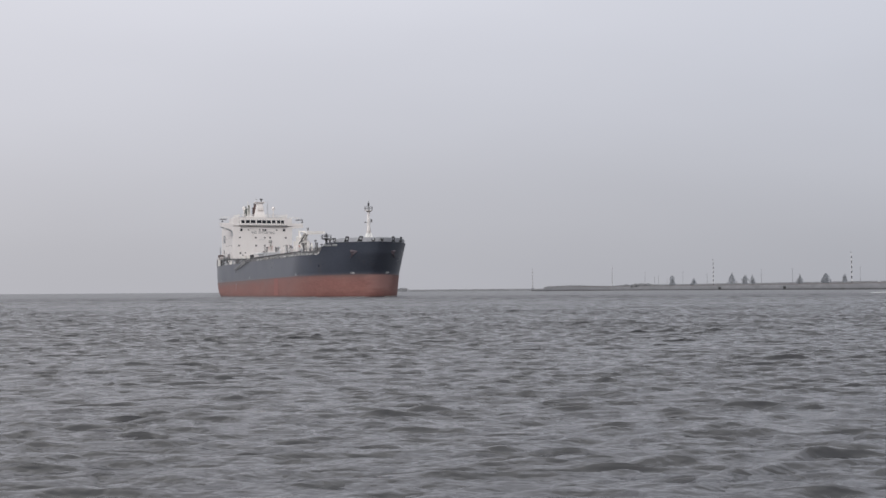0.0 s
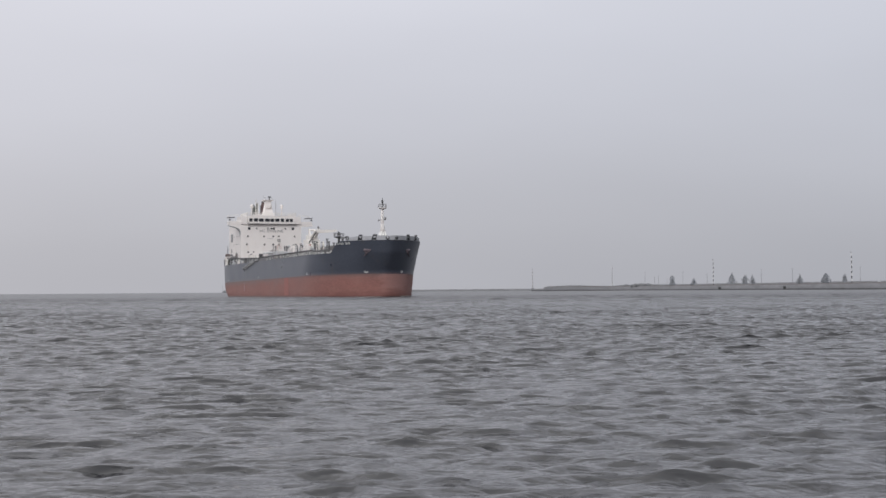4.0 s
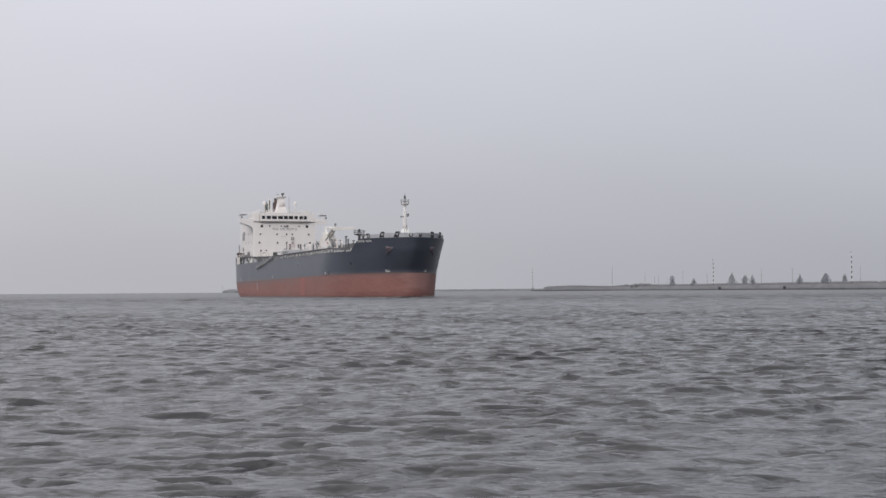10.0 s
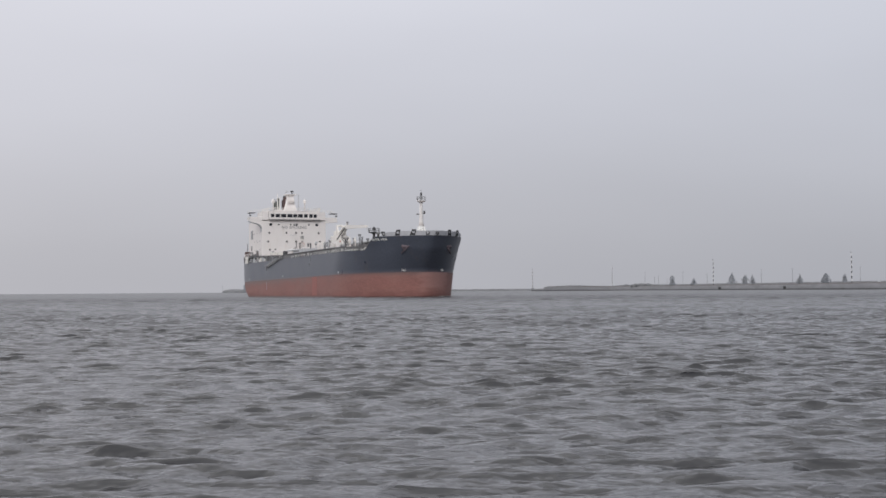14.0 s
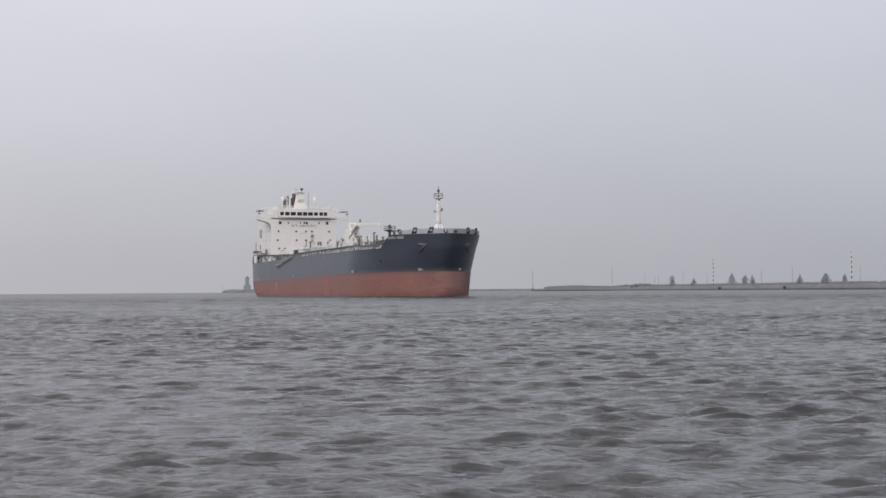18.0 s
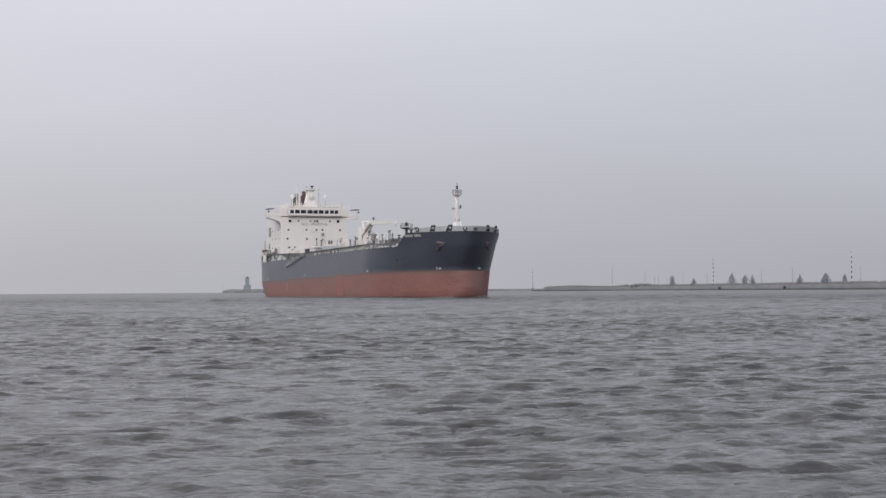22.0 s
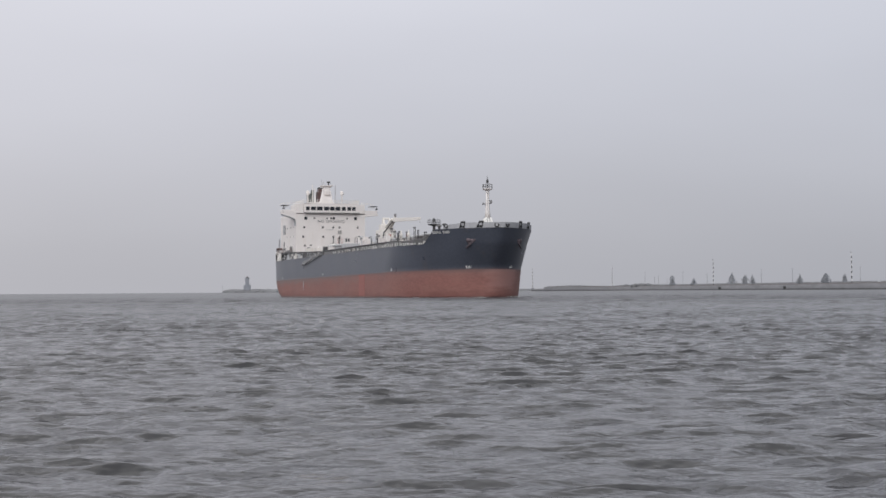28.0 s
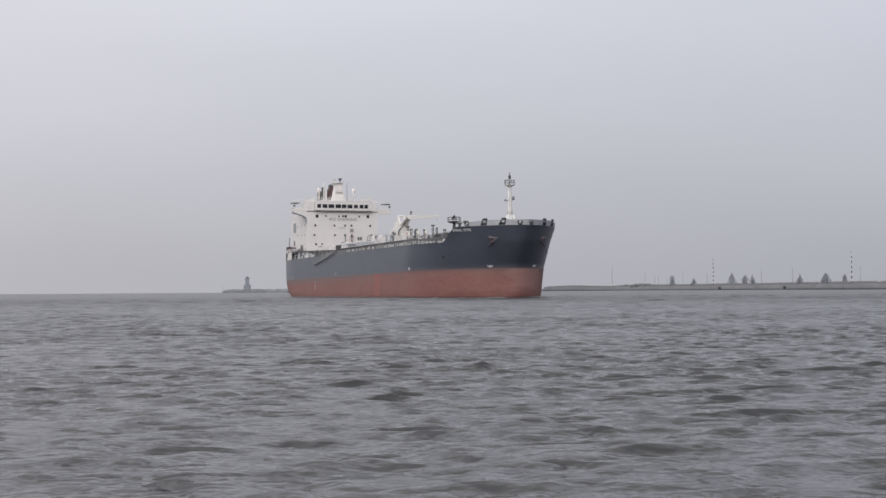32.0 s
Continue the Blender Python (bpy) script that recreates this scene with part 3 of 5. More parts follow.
sign_data.body, sign_data.size, sign_data.extrude, sign_data.align_x = "NO SMOKING", 1.28, 0.02, "CENTER"
sign_data.space_character = 1.18
sign_data.materials.append(SIGNGREY)
sign = new("no_smoking_sign", sign_data)
sign.parent = ship
sign.matrix_basis = Matrix.Translation((35.09, 0.1, 24.52)) @ Matrix(((0, 0, 1, 0), (1, 0, 0, 0), (0, 1, 0, 0), (0, 0, 0, 1)))
tagged(sign, "grey painted NO SMOKING lettering on the deckhouse front")
# ladder, bent vent pipe, louvred vents, doors and a light bar on the front
tubes("vent_pipe", [((35.3, 0.75, 19.9), (35.3, 0.75, 17.7), 0.13), ((35.3, 0.75, 17.7), (35.3, -0.4, 17.3), 0.12)], MIDGREY, house, "grey bent vent pipe on the front")
vent = boxes("vent_box", [(35.05, 35.3, 2.25, 3.6, 20.9, 22.0)], CREAM, house, "louvred vent box", bevel=0.04)
each_box("louvre", [(35.29, 35.34, y, y + 0.5, z, z + 0.42) for y in (2.35, 3.0) for z in (20.97, 21.5)], MIDGREY, vent)
ladder_up = tubes("front_ladder", [((35.3, y, 15.9), (35.3, y, 20.9), 0.06) for y in (2.6, 3.2)], CREAM, house, "cream ladder up the front")
each_tube("rung", [((35.3, 2.6, z), (35.3, 3.2, z), 0.04) for z in np.arange(16.1, 20.8, 0.4)], CREAM, ladder_up, n=5)
tubes("ladder_hoop", [((35.6, 2.2, 19.4), (35.9, 2.9, 19.4), 0.05), ((35.9, 2.9, 19.4), (35.6, 3.6, 19.4), 0.05), ((35.3, 2.2, 16.4), (35.6, 2.2, 19.4), 0.05), ((35.3, 3.6, 16.4), (35.6, 3.6, 19.4), 0.05)], ORANGE, house, "faded red ladder guard")
tubes("light_bar", [((35.25, -1.6, 22.2), (35.25, 0.6, 22.2), 0.06), ((35.25, 0.6, 22.2), (35.25, 0.75, 22.9), 0.05)], GREYP, house)
for y in (4.9, 5.75):
    door = boxes("weather_door", [(35.03, 35.12, y, y + 0.62, 17.35, 19.35)], MIDGREY, house, "dark grey weather door", bevel=0.03)
    boxes("door_window", [(35.12, 35.14, y + 0.16, y + 0.46, 18.6, 19.0)], GLASS, door)
tubes("stair_frame", [((35.9, 7.9, 17.2), (35.9, 8.0, 19.3), 0.08), ((35.9, 8.0, 19.3), (35.9, 8.4, 19.9), 0.08), ((35.9, 8.4, 19.9), (35.9, 8.8, 19.7), 0.08), ((35.9, 8.8, 19.7), (35.9, 8.85, 17.2), 0.08), ((35.9, 7.9, 18.2), (35.9, 8.85, 18.2), 0.06), ((35.9, 7.9, 17.2), (35.0, 7.9, 17.2), 0.06), ((35.9, 8.85, 17.2), (35.0, 8.85, 17.2), 0.06)], MIDGREY, house, "dark tube frame of a stair head")
# starboard side of the house: louvre and open door
louvre = boxes("side_louvre", [(16.8, 19.8, -11.95, -11.8, 21.2, 24.3)], MIDGREY, house, "tall grey engine room louvre")
each_box("louvre_blade", [(16.9, 19.7, -12.0, -11.94, z, z + 0.2) for z in np.arange(21.3, 24.1, 0.35)], GREYP, louvre)
boxes("side_door", [(17.2, 18.3, -11.9, -11.79, 16.9, 18.6)], DARK, house, "dark open side door")
# bridge
bridge = boxes("bridge", [(23.0, 35.6, -9.3, 9.5, 27.3, 30.75)], WHITE, ship, "cream white wheelhouse", bevel=0.1)
boxes("bridge_visor", [(34.6, 36.3, -9.3, 9.6, 27.62, 27.82)], MIDGREY, bridge, "grey walkway lip below the bridge windows", bevel=0.05)
boxes("window_band", [(35.6, 35.64, -8.9, 9.1, 28.25, 30.1)], WHITE, bridge, "cream window surround")
for a, b in ((-8.6, -7.35), (-6.9, -5.25), (-4.9, -3.0), (-2.55, -0.7), (-0.45, 1.1), (1.4, 3.1), (3.55, 4.9), (5.5, 6.8), (7.1, 8.3)):
    boxes("bridge_window", [(35.65, 35.70, a, b, 28.55, 29.75)], GLASS, bridge, "dark bridge window pane")
for k in range(5):
    boxes("side_window", [(25.2 + 2.05 * k, 26.8 + 2.05 * k, -9.36, -9.29, 28.55, 29.85)], GLASS, bridge)
boxes("bridge_roof", [(22.9, 35.66, -9.36, 9.56, 30.75, 30.9)], WHITE, bridge, bevel=0.04)
WING_ARCH = ((16.35, 27.2), (15.0, 26.75), (13.8, 26.45), (12.7, 26.0), (12.1, 25.5), (11.85, 24.8), (11.8, 23.6))
for side in (-1, 1):
    y0, y1 = sorted((side * 9.4, side * 16.1))
    bm = bmesh.new()
    box(bm, 30.6, 34.9, y0, y1, 27.45, 27.6)
    for xa, xb in ((30.6, 30.7), (34.8, 34.9)):
        box(bm, xa, xb, y0, y1, 27.6, 28.65)
    ya, yb = sorted((side * 16.0, side * 16.1))
    box(bm, 30.6, 34.9, ya, yb, 27.6, 28.65)
    wing = part("bridge_wing", bm, WHITE, ship, "white open bridge wing")
    bm = bmesh.new()
    for x in (34.7, 34.86):
        low = [bm.verts.new((x, side * y, z if side < 0 else 27.2 + 0.25 * (z - 27.2))) for y, z in WING_ARCH]
        high = [bm.verts.new((x, side * y, 27.47)) for y, z in WING_ARCH]
        for i in range(len(WING_ARCH) - 1):
            bm.faces.new((low[i], low[i + 1], high[i + 1], high[i]))
    part("wing_bracket", bm, WHITE, wing, "white arched bracket under the bridge wing")
    # the starboard lip's grey stands for shade under the arch; port stays white
    bm = bmesh.new()
    rows_ = [[bm.verts.new((x, side * y, (z if side < 0 else 27.2 + 0.25 * (z - 27.2)) - dz)) for x, dz in ((32.4, 0), (34.95, 0), (34.95, 0.2), (32.4, 0.2))] for y, z in WING_ARCH]
    for a, b in zip(rows_, rows_[1:]):
        for i in range(4):
            bm.faces.new((a[i], a[(i + 1) % 4], b[(i + 1) % 4], b[i]))
    bm.faces.new(rows_[0])
    bm.faces.new(rows_[-1][::-1])
    part("arch_shade_lip", bm, GREYP if side < 0 else WHITE, wing, "lip along the arched bracket, grey to starboard for its shaded underside")
    pts = [(31.0, side * 11.7, 30.7), (31.0, side * 13.6, 30.6), (31.0, side * 16.0, 30.25)]
    railing("awning_rail", pts, height=0.75, step=1.4, mat=CREAM, parent=wing, r=0.06, bars=2)
    ya, yb = sorted((side * 14.0, side * 16.25))
    boxes("wing_canopy", [(30.8, 35.0, ya, yb, 30.02, 30.2)], DARK, wing, "dark flat canopy over the wing end", bevel=0.06)
    ya, yb = sorted((side * 15.6, side * 16.2))
    boxes("wing_floodlight", [(34.4, 34.9, ya, yb, 28.95, 29.4), (34.6, 34.7, side * 15.9 - 0.05, side * 15.9 + 0.05, 29.35, 30.05)], DARK, wing, "dark floodlight under the canopy")
    y0, y1 = sorted((side * 9.4, side * 11.6))
    boxes("wing_shelter", [(26.5, 35.3, y0, y1, 27.6, 30.6)], WHITE, wing, "white shelter beside the wheelhouse", bevel=0.1)
    each_tube("canopy_post", [((x, side * y, 27.9), (x, side * y, 30.0), 0.028) for x in (31.0, 34.7) for y in (14.2, 16.0)], WHITE, wing)


railing("roof_railing", [(23, -9.4, 30.9), (35.7, -9.4, 30.9), (35.7, 9.6, 30.9), (23, 9.6, 30.9)], mat=CREAM, r=0.065, step=1.2, label="white rails round the wheelhouse roof")
# radar mast
bm = bmesh.new()
prof = ((30.9, 1.9, 2.3), (32.6, 1.6, 1.7), (35.2, 1.2, 1.2), (36.4, 1.15, 1.1), (37.1, 1.4, 1.7))
vs = [[bm.verts.new((29.0 + a * sx, 0.0 + b * sy, z)) for sx, sy in ((-1, -1), (1, -1), (1, 1), (-1, 1))] for z, a, b in prof]
for a, b in zip(vs, vs[1:]):
    for i in range(4):
        bm.faces.new((a[i], a[(i + 1) % 4], b[(i + 1) % 4], b[i]))
bm.faces.new(vs[-1])
bm.faces.new(vs[0][::-1])
mast = part("radar_mast", bm, WHITE, ship, "cream white tapered radar mast")
each_box("mast_platform", [(27.6, 31.0, -2.1, 2.1, 37.05, 37.25), (29.6, 31.4, -1.2, 1.2, 34.1, 34.25)], WHITE, mast, bevel=0.03)
tubes("radar_scanner", [((30.4, -0.1, 38.3), (30.4, 0.9, 38.3), 0.3), ((30.4, 0.4, 37.2), (30.4, 0.4, 38.3), 0.2)], DARK, mast, "dark radar scanner bar")
boxes("radar_scanner", [(30.9, 31.3, -1.2, 1.2, 34.9, 35.2), (31.0, 31.2, -0.2, 0.2, 34.25, 34.9)], WHITE, mast)
tubes("mast_top", [((28.8, -1.5, 37.2), (28.8, -1.5, 39.0), 0.07), ((28.8, -1.5, 38.2), (28.8, -0.7, 38.2), 0.2)], GREYP, mast)
tubes("mast_whip", [((28.8, 1.5, 37.2), (28.8, 1.5, 38.1), 0.07)], GREYP, mast)
for y, z in ((-4.4, 37.6), (-3.6, 36.4), (3.4, 37.6)):
    tubes("aerial_post", [((28.0, y, 30.9), (28.0, y, z), 0.20, 0.13)], CREAM if y < 0 else GREYP, ship, "pale aerial post")
for y in (-5.8, 6.0):
    bm = bmesh.new()
    lathe(bm, [(0.2, 30.9), (0.2, 34.0), (0.45, 34.3), (0.62, 34.65), (0.64, 34.95), (0.53, 35.35), (0.3, 35.6), (0.1, 35.7)], (27.0, y, 0), 14)
    part("satellite_dome", bm, WHITE, ship, "white satellite dome on a post", smooth=True)
# funnel
bm = bmesh.new()
box(bm, 9.5, 17.0, -2.6, 4.6, 14.0, 32.4, 0.25)
funnel = part("funnel", bm, WHITE, ship, "funnel casing with a brown top")
bm = bmesh.new()
box(bm, 12.6, 16.0, 0.6, 2.9, 32.4, 36.2, 0.2)
box(bm, 12.9, 15.6, 1.05, 2.5, 36.0, 37.2, 0.2)
part("funnel_top", bm, FUNNEL, funnel, "dark brown funnel top")
each_tube("exhaust_pipe", [((13.4 + i * 0.8, 1.3 + (i % 2) * 1.0, 37.0), (13.2 + i * 0.8, 1.3 + (i % 2) * 0.8, 37.7), 0.3) for i in range(3)], DARK, funnel, "sooty exhaust pipes")
boxes("funnel_wing", [(12.6, 14.6, -2.7, -1.3, 31.0, 35.6), (12.9, 14.2, -1.3, -0.5, 31.0, 36.9), (12.8, 14.0, -2.5, -2.0, 35.6, 36.4)], GREENGREY, ship, "dark green-grey vent trunks beside the funnel", bevel=0.15)
boxes("vent_trunk", [(10.0, 16.0, -6.5, -2.8, 14.0, 30.0)], WHITE, ship, bevel=0.1)

# ---- poop and main deck clutter ----
def zdeck(x):
    return deck_edge(x)


bm = bmesh.new()
for a, b in zip(np.linspace(9, 37, 9), np.linspace(9, 37, 9)[1:]):
    h0, h1 = half_breadth(a, 12.0) - 0.1, half_breadth(b, 12.0) - 0.1
    v = [bm.verts.new(c) for c in ((a, -h0, 14.35), (b, -h1, 14.35), (b, h1, 14.35), (a, h0, 14.35))]
    bm.faces.new(v)
bmesh.ops.remove_doubles(bm, verts=bm.verts, dist=0.01)
bmesh.ops.solidify(bm, geom=list(bm.faces), thickness=0.35)
part("poop_deck", bm, MIDGREY, ship, "grey poop deck edge")


def poop_line(x):
    """Height of the dark edge that falls from the poop to the main deck's rail."""
    return float(np.interp(x, [20, 37, 70, 86, 110], [14.4, 14.45, 13.75, 13.4, 13.6]))


shell_strip("poop_edge", 0.17, 0.475, lambda x: poop_line(x) - 0.16, lambda x: poop_line(x) + 0.14, DARK, "dark edge plate from the poop to the deck rail", out=-0.05, thick=0.3, n=30)
for x in np.arange(16, 84, 6.3):
    for side in (-1, 1):
        y = side * (half_breadth(x, 12.0) - 0.35)
        tubes("deck_pillar", [((x, y, zdeck(x) - 0.25), (x, y, poop_line(x) - 0.1), 0.11)], GREYP, ship)
rng = random.Random(4)
for i in range(44):
    x = 17 + i * 1.5 + rng.uniform(-0.6, 0.6)
    w, h, y = rng.uniform(0.4, 1.5), rng.uniform(0.6, 1.9), -half_breadth(x, 12.0) + 0.25 + rng.uniform(0, 0.3)
    if x > 16:
        boxes("deck_locker", [(x, x + w, y, y + 0.5, zdeck(x) - 0.2, min(zdeck(x) + h, poop_line(x) - 0.2))], rng.choice((CREAM, GREYP, GREYP, MIDGREY, MIDGREY, DARK)), ship, bevel=0.06)
shell_strip("aft_bulkhead", 0.09, 0.45, lambda x: 11.6, lambda x: poop_line(x), MIDGREY, "shaded grey side under the poop deck", out=-0.9, thick=0.1)
for side in (-1, 1):
    shell_strip("stern_fashion_plate", 0.125, 0.168, lambda x: deck_edge(x) - 0.05, lambda x: 14.4, CREAM, "cream fashion plate at the break of the stern", out=-0.02, thick=0.08, n=8, sides=(side,))
    shell_strip("stern_bulwark", 0.0, 0.095, lambda x: deck_edge(x) - 0.1, lambda x: float(np.interp(x, [11, 14, 20], [15.3, 14.7, 14.5])), WHITE, "white stern bulwark", out=0.02, sides=(side,))
pts = [(x, -(half_breadth(x, 12.0) - 0.3), 14.36) for x in np.linspace(10, 36, 6)]
railing("poop_railing", pts, mat=WHITE, label="white poop deck rails")
railing("poop_railing", [(x, -y, z) for x, y, z in pts], mat=WHITE)
# mooring winches, vents and lifeboat on the poop
boxes("mooring_winch", [(11.6, 14.6, -13.2, -11.2, 14.3, 16.7), (14.9, 16.4, -13.0, -11.8, 14.3, 16.3)], FUNNEL, ship, "brown mooring winch on the stern", bevel=0.15)
tubes("stern_davit", [((13.6, -12.6, 14.3), (13.6, -12.6, 18.0), 0.14), ((13.6, -12.6, 18.0), (15.2, -12.9, 19.6), 0.12)], MIDGREY, ship, "grey boat davit")
each_box("store_box", [(17.0, 19.4, -13.4, -12.2, 14.3, 16.0), (22.2, 23.0, -13.3, -12.5, 14.3, 16.4), (27.5, 30.2, -13.4, -12.2, 14.3, 15.5), (31.5, 32.3, -13.2, -12.4, 14.3, 16.6)], MIDGREY, ship, bevel=0.06)
for x, y, h, s in ((36.6, -7.2, 2.6, 1.4), (37.0, -5.0, 2.4, 0.7), (37.4, 0.3, 3.0, 1.6), (38.5, 5.6, 2.2, 0.8), (40, -9.0, 2.0, 0.9), (42, 8.8, 3.6, 1.0), (42, 10.2, 3.6, 1.0), (45, 13.2, 3.4, 1.0)):
    boxes("deck_locker", [(x, x + s, y - s / 2, y + s / 2, 12.0, 14.1 + h)], DARK if h > 2.9 else rng.choice((CREAM, WHITE, MIDGREY)), ship, bevel=0.08)

# accommodation ladder hung down the side
LADDERP = material("grey_ladder_paint", (0.42, 0.42, 0.425), 0.5, vary=0.2, scale=1.0, bump=0.05)
a, b = Vector((64.0, -16.6, 10.0)), Vector((82.0, -16.45, 12.5))
bm = bmesh.new()
for dy in (-0.42, 0.42):
    tube(bm, a + Vector((0, dy, 0)), b + Vector((0, dy, 0)), 0.08, n=6)
ladder = part("gangway", bm, LADDERP, ship, "grey accommodation ladder hung along the side")
each_tube("handrail", [(a + Vector((0, dy, 0.5)), b + Vector((0, dy, 0.5)), 0.05) for dy in (-0.42, 0.42)], LADDERP, ladder, n=6)
bm = bmesh.new()
tube(bm, (0, 0, 0), (0, 0, 0.5), 0.03, n=5)
post_mesh = part("ladder_post", bm, LADDERP, ladder)
bm = bmesh.new()
box(bm, -0.11, 0.11, -0.4, 0.4, -0.02, 0.02)
step_mesh = part("step", bm, LADDERP, ladder)
for first, places in ((post_mesh, [a.lerp(b, i / 24) + Vector((0, dy, 0)) for i in range(25) for dy in (-0.42, 0.42)]), (step_mesh, [a.lerp(b, i / 43) for i in range(44)])):
    for i, q in enumerate(places):
        piece = first if i == 0 else new(first.name, first.data)
        piece.parent = ladder
        piece.location = q
boxes("gangway_platform", [(81.6, 84.4, -16.9, -15.4, 12.3, 12.5), (62.6, 64.3, -17.0, -16.2, 9.8, 9.98)], MIDGREY, ladder)
boxes("gangway_winch", [(84.2, 85.8, -15.6, -14.4, 11.9, 14.9), (86.4, 87.8, -15.4, -14.2, 11.9, 13.9)], DARK, ship, "dark gangway winch and lamp mast", bevel=0.12)

boxes("gangway_hood", [(87.0, 92.0, -14.7, -12.4, 11.8, 15.5)], WHITE, ship, "white rounded locker hood beside the gangway", bevel=0.6)

# side rails, with the pipe runs and white plates behind them
for side in (-1, 1):
    for x0, x1 in ((60, 96), (96, 134), (134, 171)):
        pts = [(x, side * (half_breadth(x, zdeck(x)) - 0.15), zdeck(x) - 0.05) for x in np.linspace(x0, x1, 7)]
        railing("deck_railing", pts, height=1.25, step=1.6, mat=MIDGREY, r=0.05, label="grey deck edge rails")
# added strip: gives the open rail the darker ground behind its white pieces
shell_strip("rail_backing", 0.47, 0.912, lambda x: deck_edge(x) - 0.05, lambda x: deck_edge(x) + 1.2, MIDGREY, "grey strip added behind the rail to darken its gaps", out=-0.10, thick=0.05, n=60)
rng = random.Random(9)
x = 98.0
while x < 169.6:
    dense = x > 126.0
    w = rng.uniform(0.95, 1.5) if dense else rng.uniform(0.5, 1.8)
    z = zdeck(x)
    lo, hi = z + rng.uniform(0.04, 0.15), z + rng.uniform(0.75, 1.05)
    strokes = [(0.0, 0.46, lo, hi)]
    if dense:
        kind_ = rng.random()
        if kind_ < 0.6:
            strokes.append((w - 0.42, w, lo, hi - rng.choice((0.0, 0.0, 0.3))))
        if kind_ < 0.75:
            bar = rng.choice((lo, (lo + hi) / 2 - 0.08, hi - 0.17))
            strokes.append((0.4, w - 0.36, bar, bar + 0.22))
    else:
        strokes.append((0.2, w, lo + 0.2, hi - rng.uniform(0.0, 0.3)))
    bm = bmesh.new()
    for u0, u1, z0, z1 in strokes:
        if u1 > u0:
            ya, yb = half_breadth(x + u0, z) + 0.03, half_breadth(x + u1, z) + 0.03
            bm.faces.new([bm.verts.new(q) for q in ((x + u0, -ya, z0), (x + u1, -yb, z0), (x + u1, -yb, z1), (x + u0, -ya, z1))])
    bmesh.ops.solidify(bm, geom=list(bm.faces), thickness=0.05)
    part("rail_bracket", bm, SIGNWHITE if dense else rng.choice((SIGNWHITE, CREAM)), ship, "weathered white bracket plate along the rail")
    x += w + (rng.choice((0.3, 0.4, 0.55)) if dense else rng.choice((0.5, 0.9, 2.0)))
for side in (-1, 1):
    each_tube("hand_rail", [((x, side * (half_breadth(x, zdeck(x)) - 0.05), zdeck(x) + 1.3), (x + 11.6, side * (half_breadth(x + 11.6, zdeck(x + 11.6)) - 0.05), zdeck(x + 11.6) + 1.3), 0.17) for x in np.arange(88.7, 158, 11.6)], DARK, ship, "dark pipe along the rail")
for x, y, s, h in ((46, -10.5, 2.6, 15.6), (51, -8.0, 2.0, 16.2), (56, -10.0, 3.0, 15.4), (63, -9.0, 4.0, 15.2), (72, -10.5, 2.2, 15.6), (79, -7.0, 3.0, 16.4), (92, -6.0, 3.4, 17.4), (106, -9.0, 3.0, 15.8), (113, -10.5, 1.6, 16.2), (122, -9.0, 2.4, 15.9), (130, -10, 1.4, 16.6)):
    boxes("deck_locker", [(x, x + s, y - s / 3, y + s / 3, 11.7, h)], WHITE if h > 15.7 else CREAM, ship, "pale store locker on the deck", bevel=0.1)
for y, z, r, m in ((-12.6, 12.9, 0.28, MIDGREY), (-11.6, 13.1, 0.22, DARK), (-9.8, 13.4, 0.3, MIDGREY), (-2.4, 15.6, 0.3, GREYP), (-1.4, 15.6, 0.3, GREYP), (0.2, 15.7, 0.35, MIDGREY), (1.6, 15.6, 0.3, GREYP), (9.5, 13.5, 0.3, MIDGREY)):
    tubes("deck_pipe", [((60 if abs(y) > 9 else 38, y, z), (168 if abs(y) < 9 else 150, y, z + (0.9 if abs(y) < 9 else 0.6)), r)], m, ship, "long cargo pipe on the deck")
for x in np.arange(44, 168, 8.0):
    boxes("pipe_support", [(x, x + 0.35, -3.2, 2.6, 11.9, 15.3 + 0.9 * (x - 38) / 130)], MIDGREY, ship)
for x in (52, 70, 84, 100, 116, 132, 148):
    for y in (-8.5, 8.5):
        bm = bmesh.new()
        lathe(bm, [(0.55, 11.7), (0.55, 15.1), (0.6, 15.15), (0.6, 15.5), (0.3, 15.7)], (x, y, 0), 10)
        part("tank_vent", bm, GREYP, ship, "grey tank vent head", smooth=True)
# tall deck vents with frames
for x, y, h in ((121.4, -6.0, 19.2), (127.4, -7.0, 18.2), (134.8, -8.0, 17.9), (141.0, -8.0, 17.5), (150.3, -9.0, 18.2), (161.6, -10.0, 16.6), (121.6, -10.0, 17.7), (60.0, -4.0, 19.0), (66.0, 4.0, 19.0)):
    bm = bmesh.new()
    for dx in (-0.55, 0.55):
        tube(bm, (x + dx, y, 11.8), (x + dx, y, h - 0.5), 0.09)
    box(bm, x - 0.62, x + 0.62, y - 0.25, y + 0.25, h - 0.75, h - 0.5)
    for k in range(4):
        z = 13.6 + k * (h - 14.4) / 4
        tube(bm, (x - 0.5, y, z), (x + 0.5, y, z), 0.06)
    part("vent_post", bm, DARK, ship, "dark framed vent post on the deck")

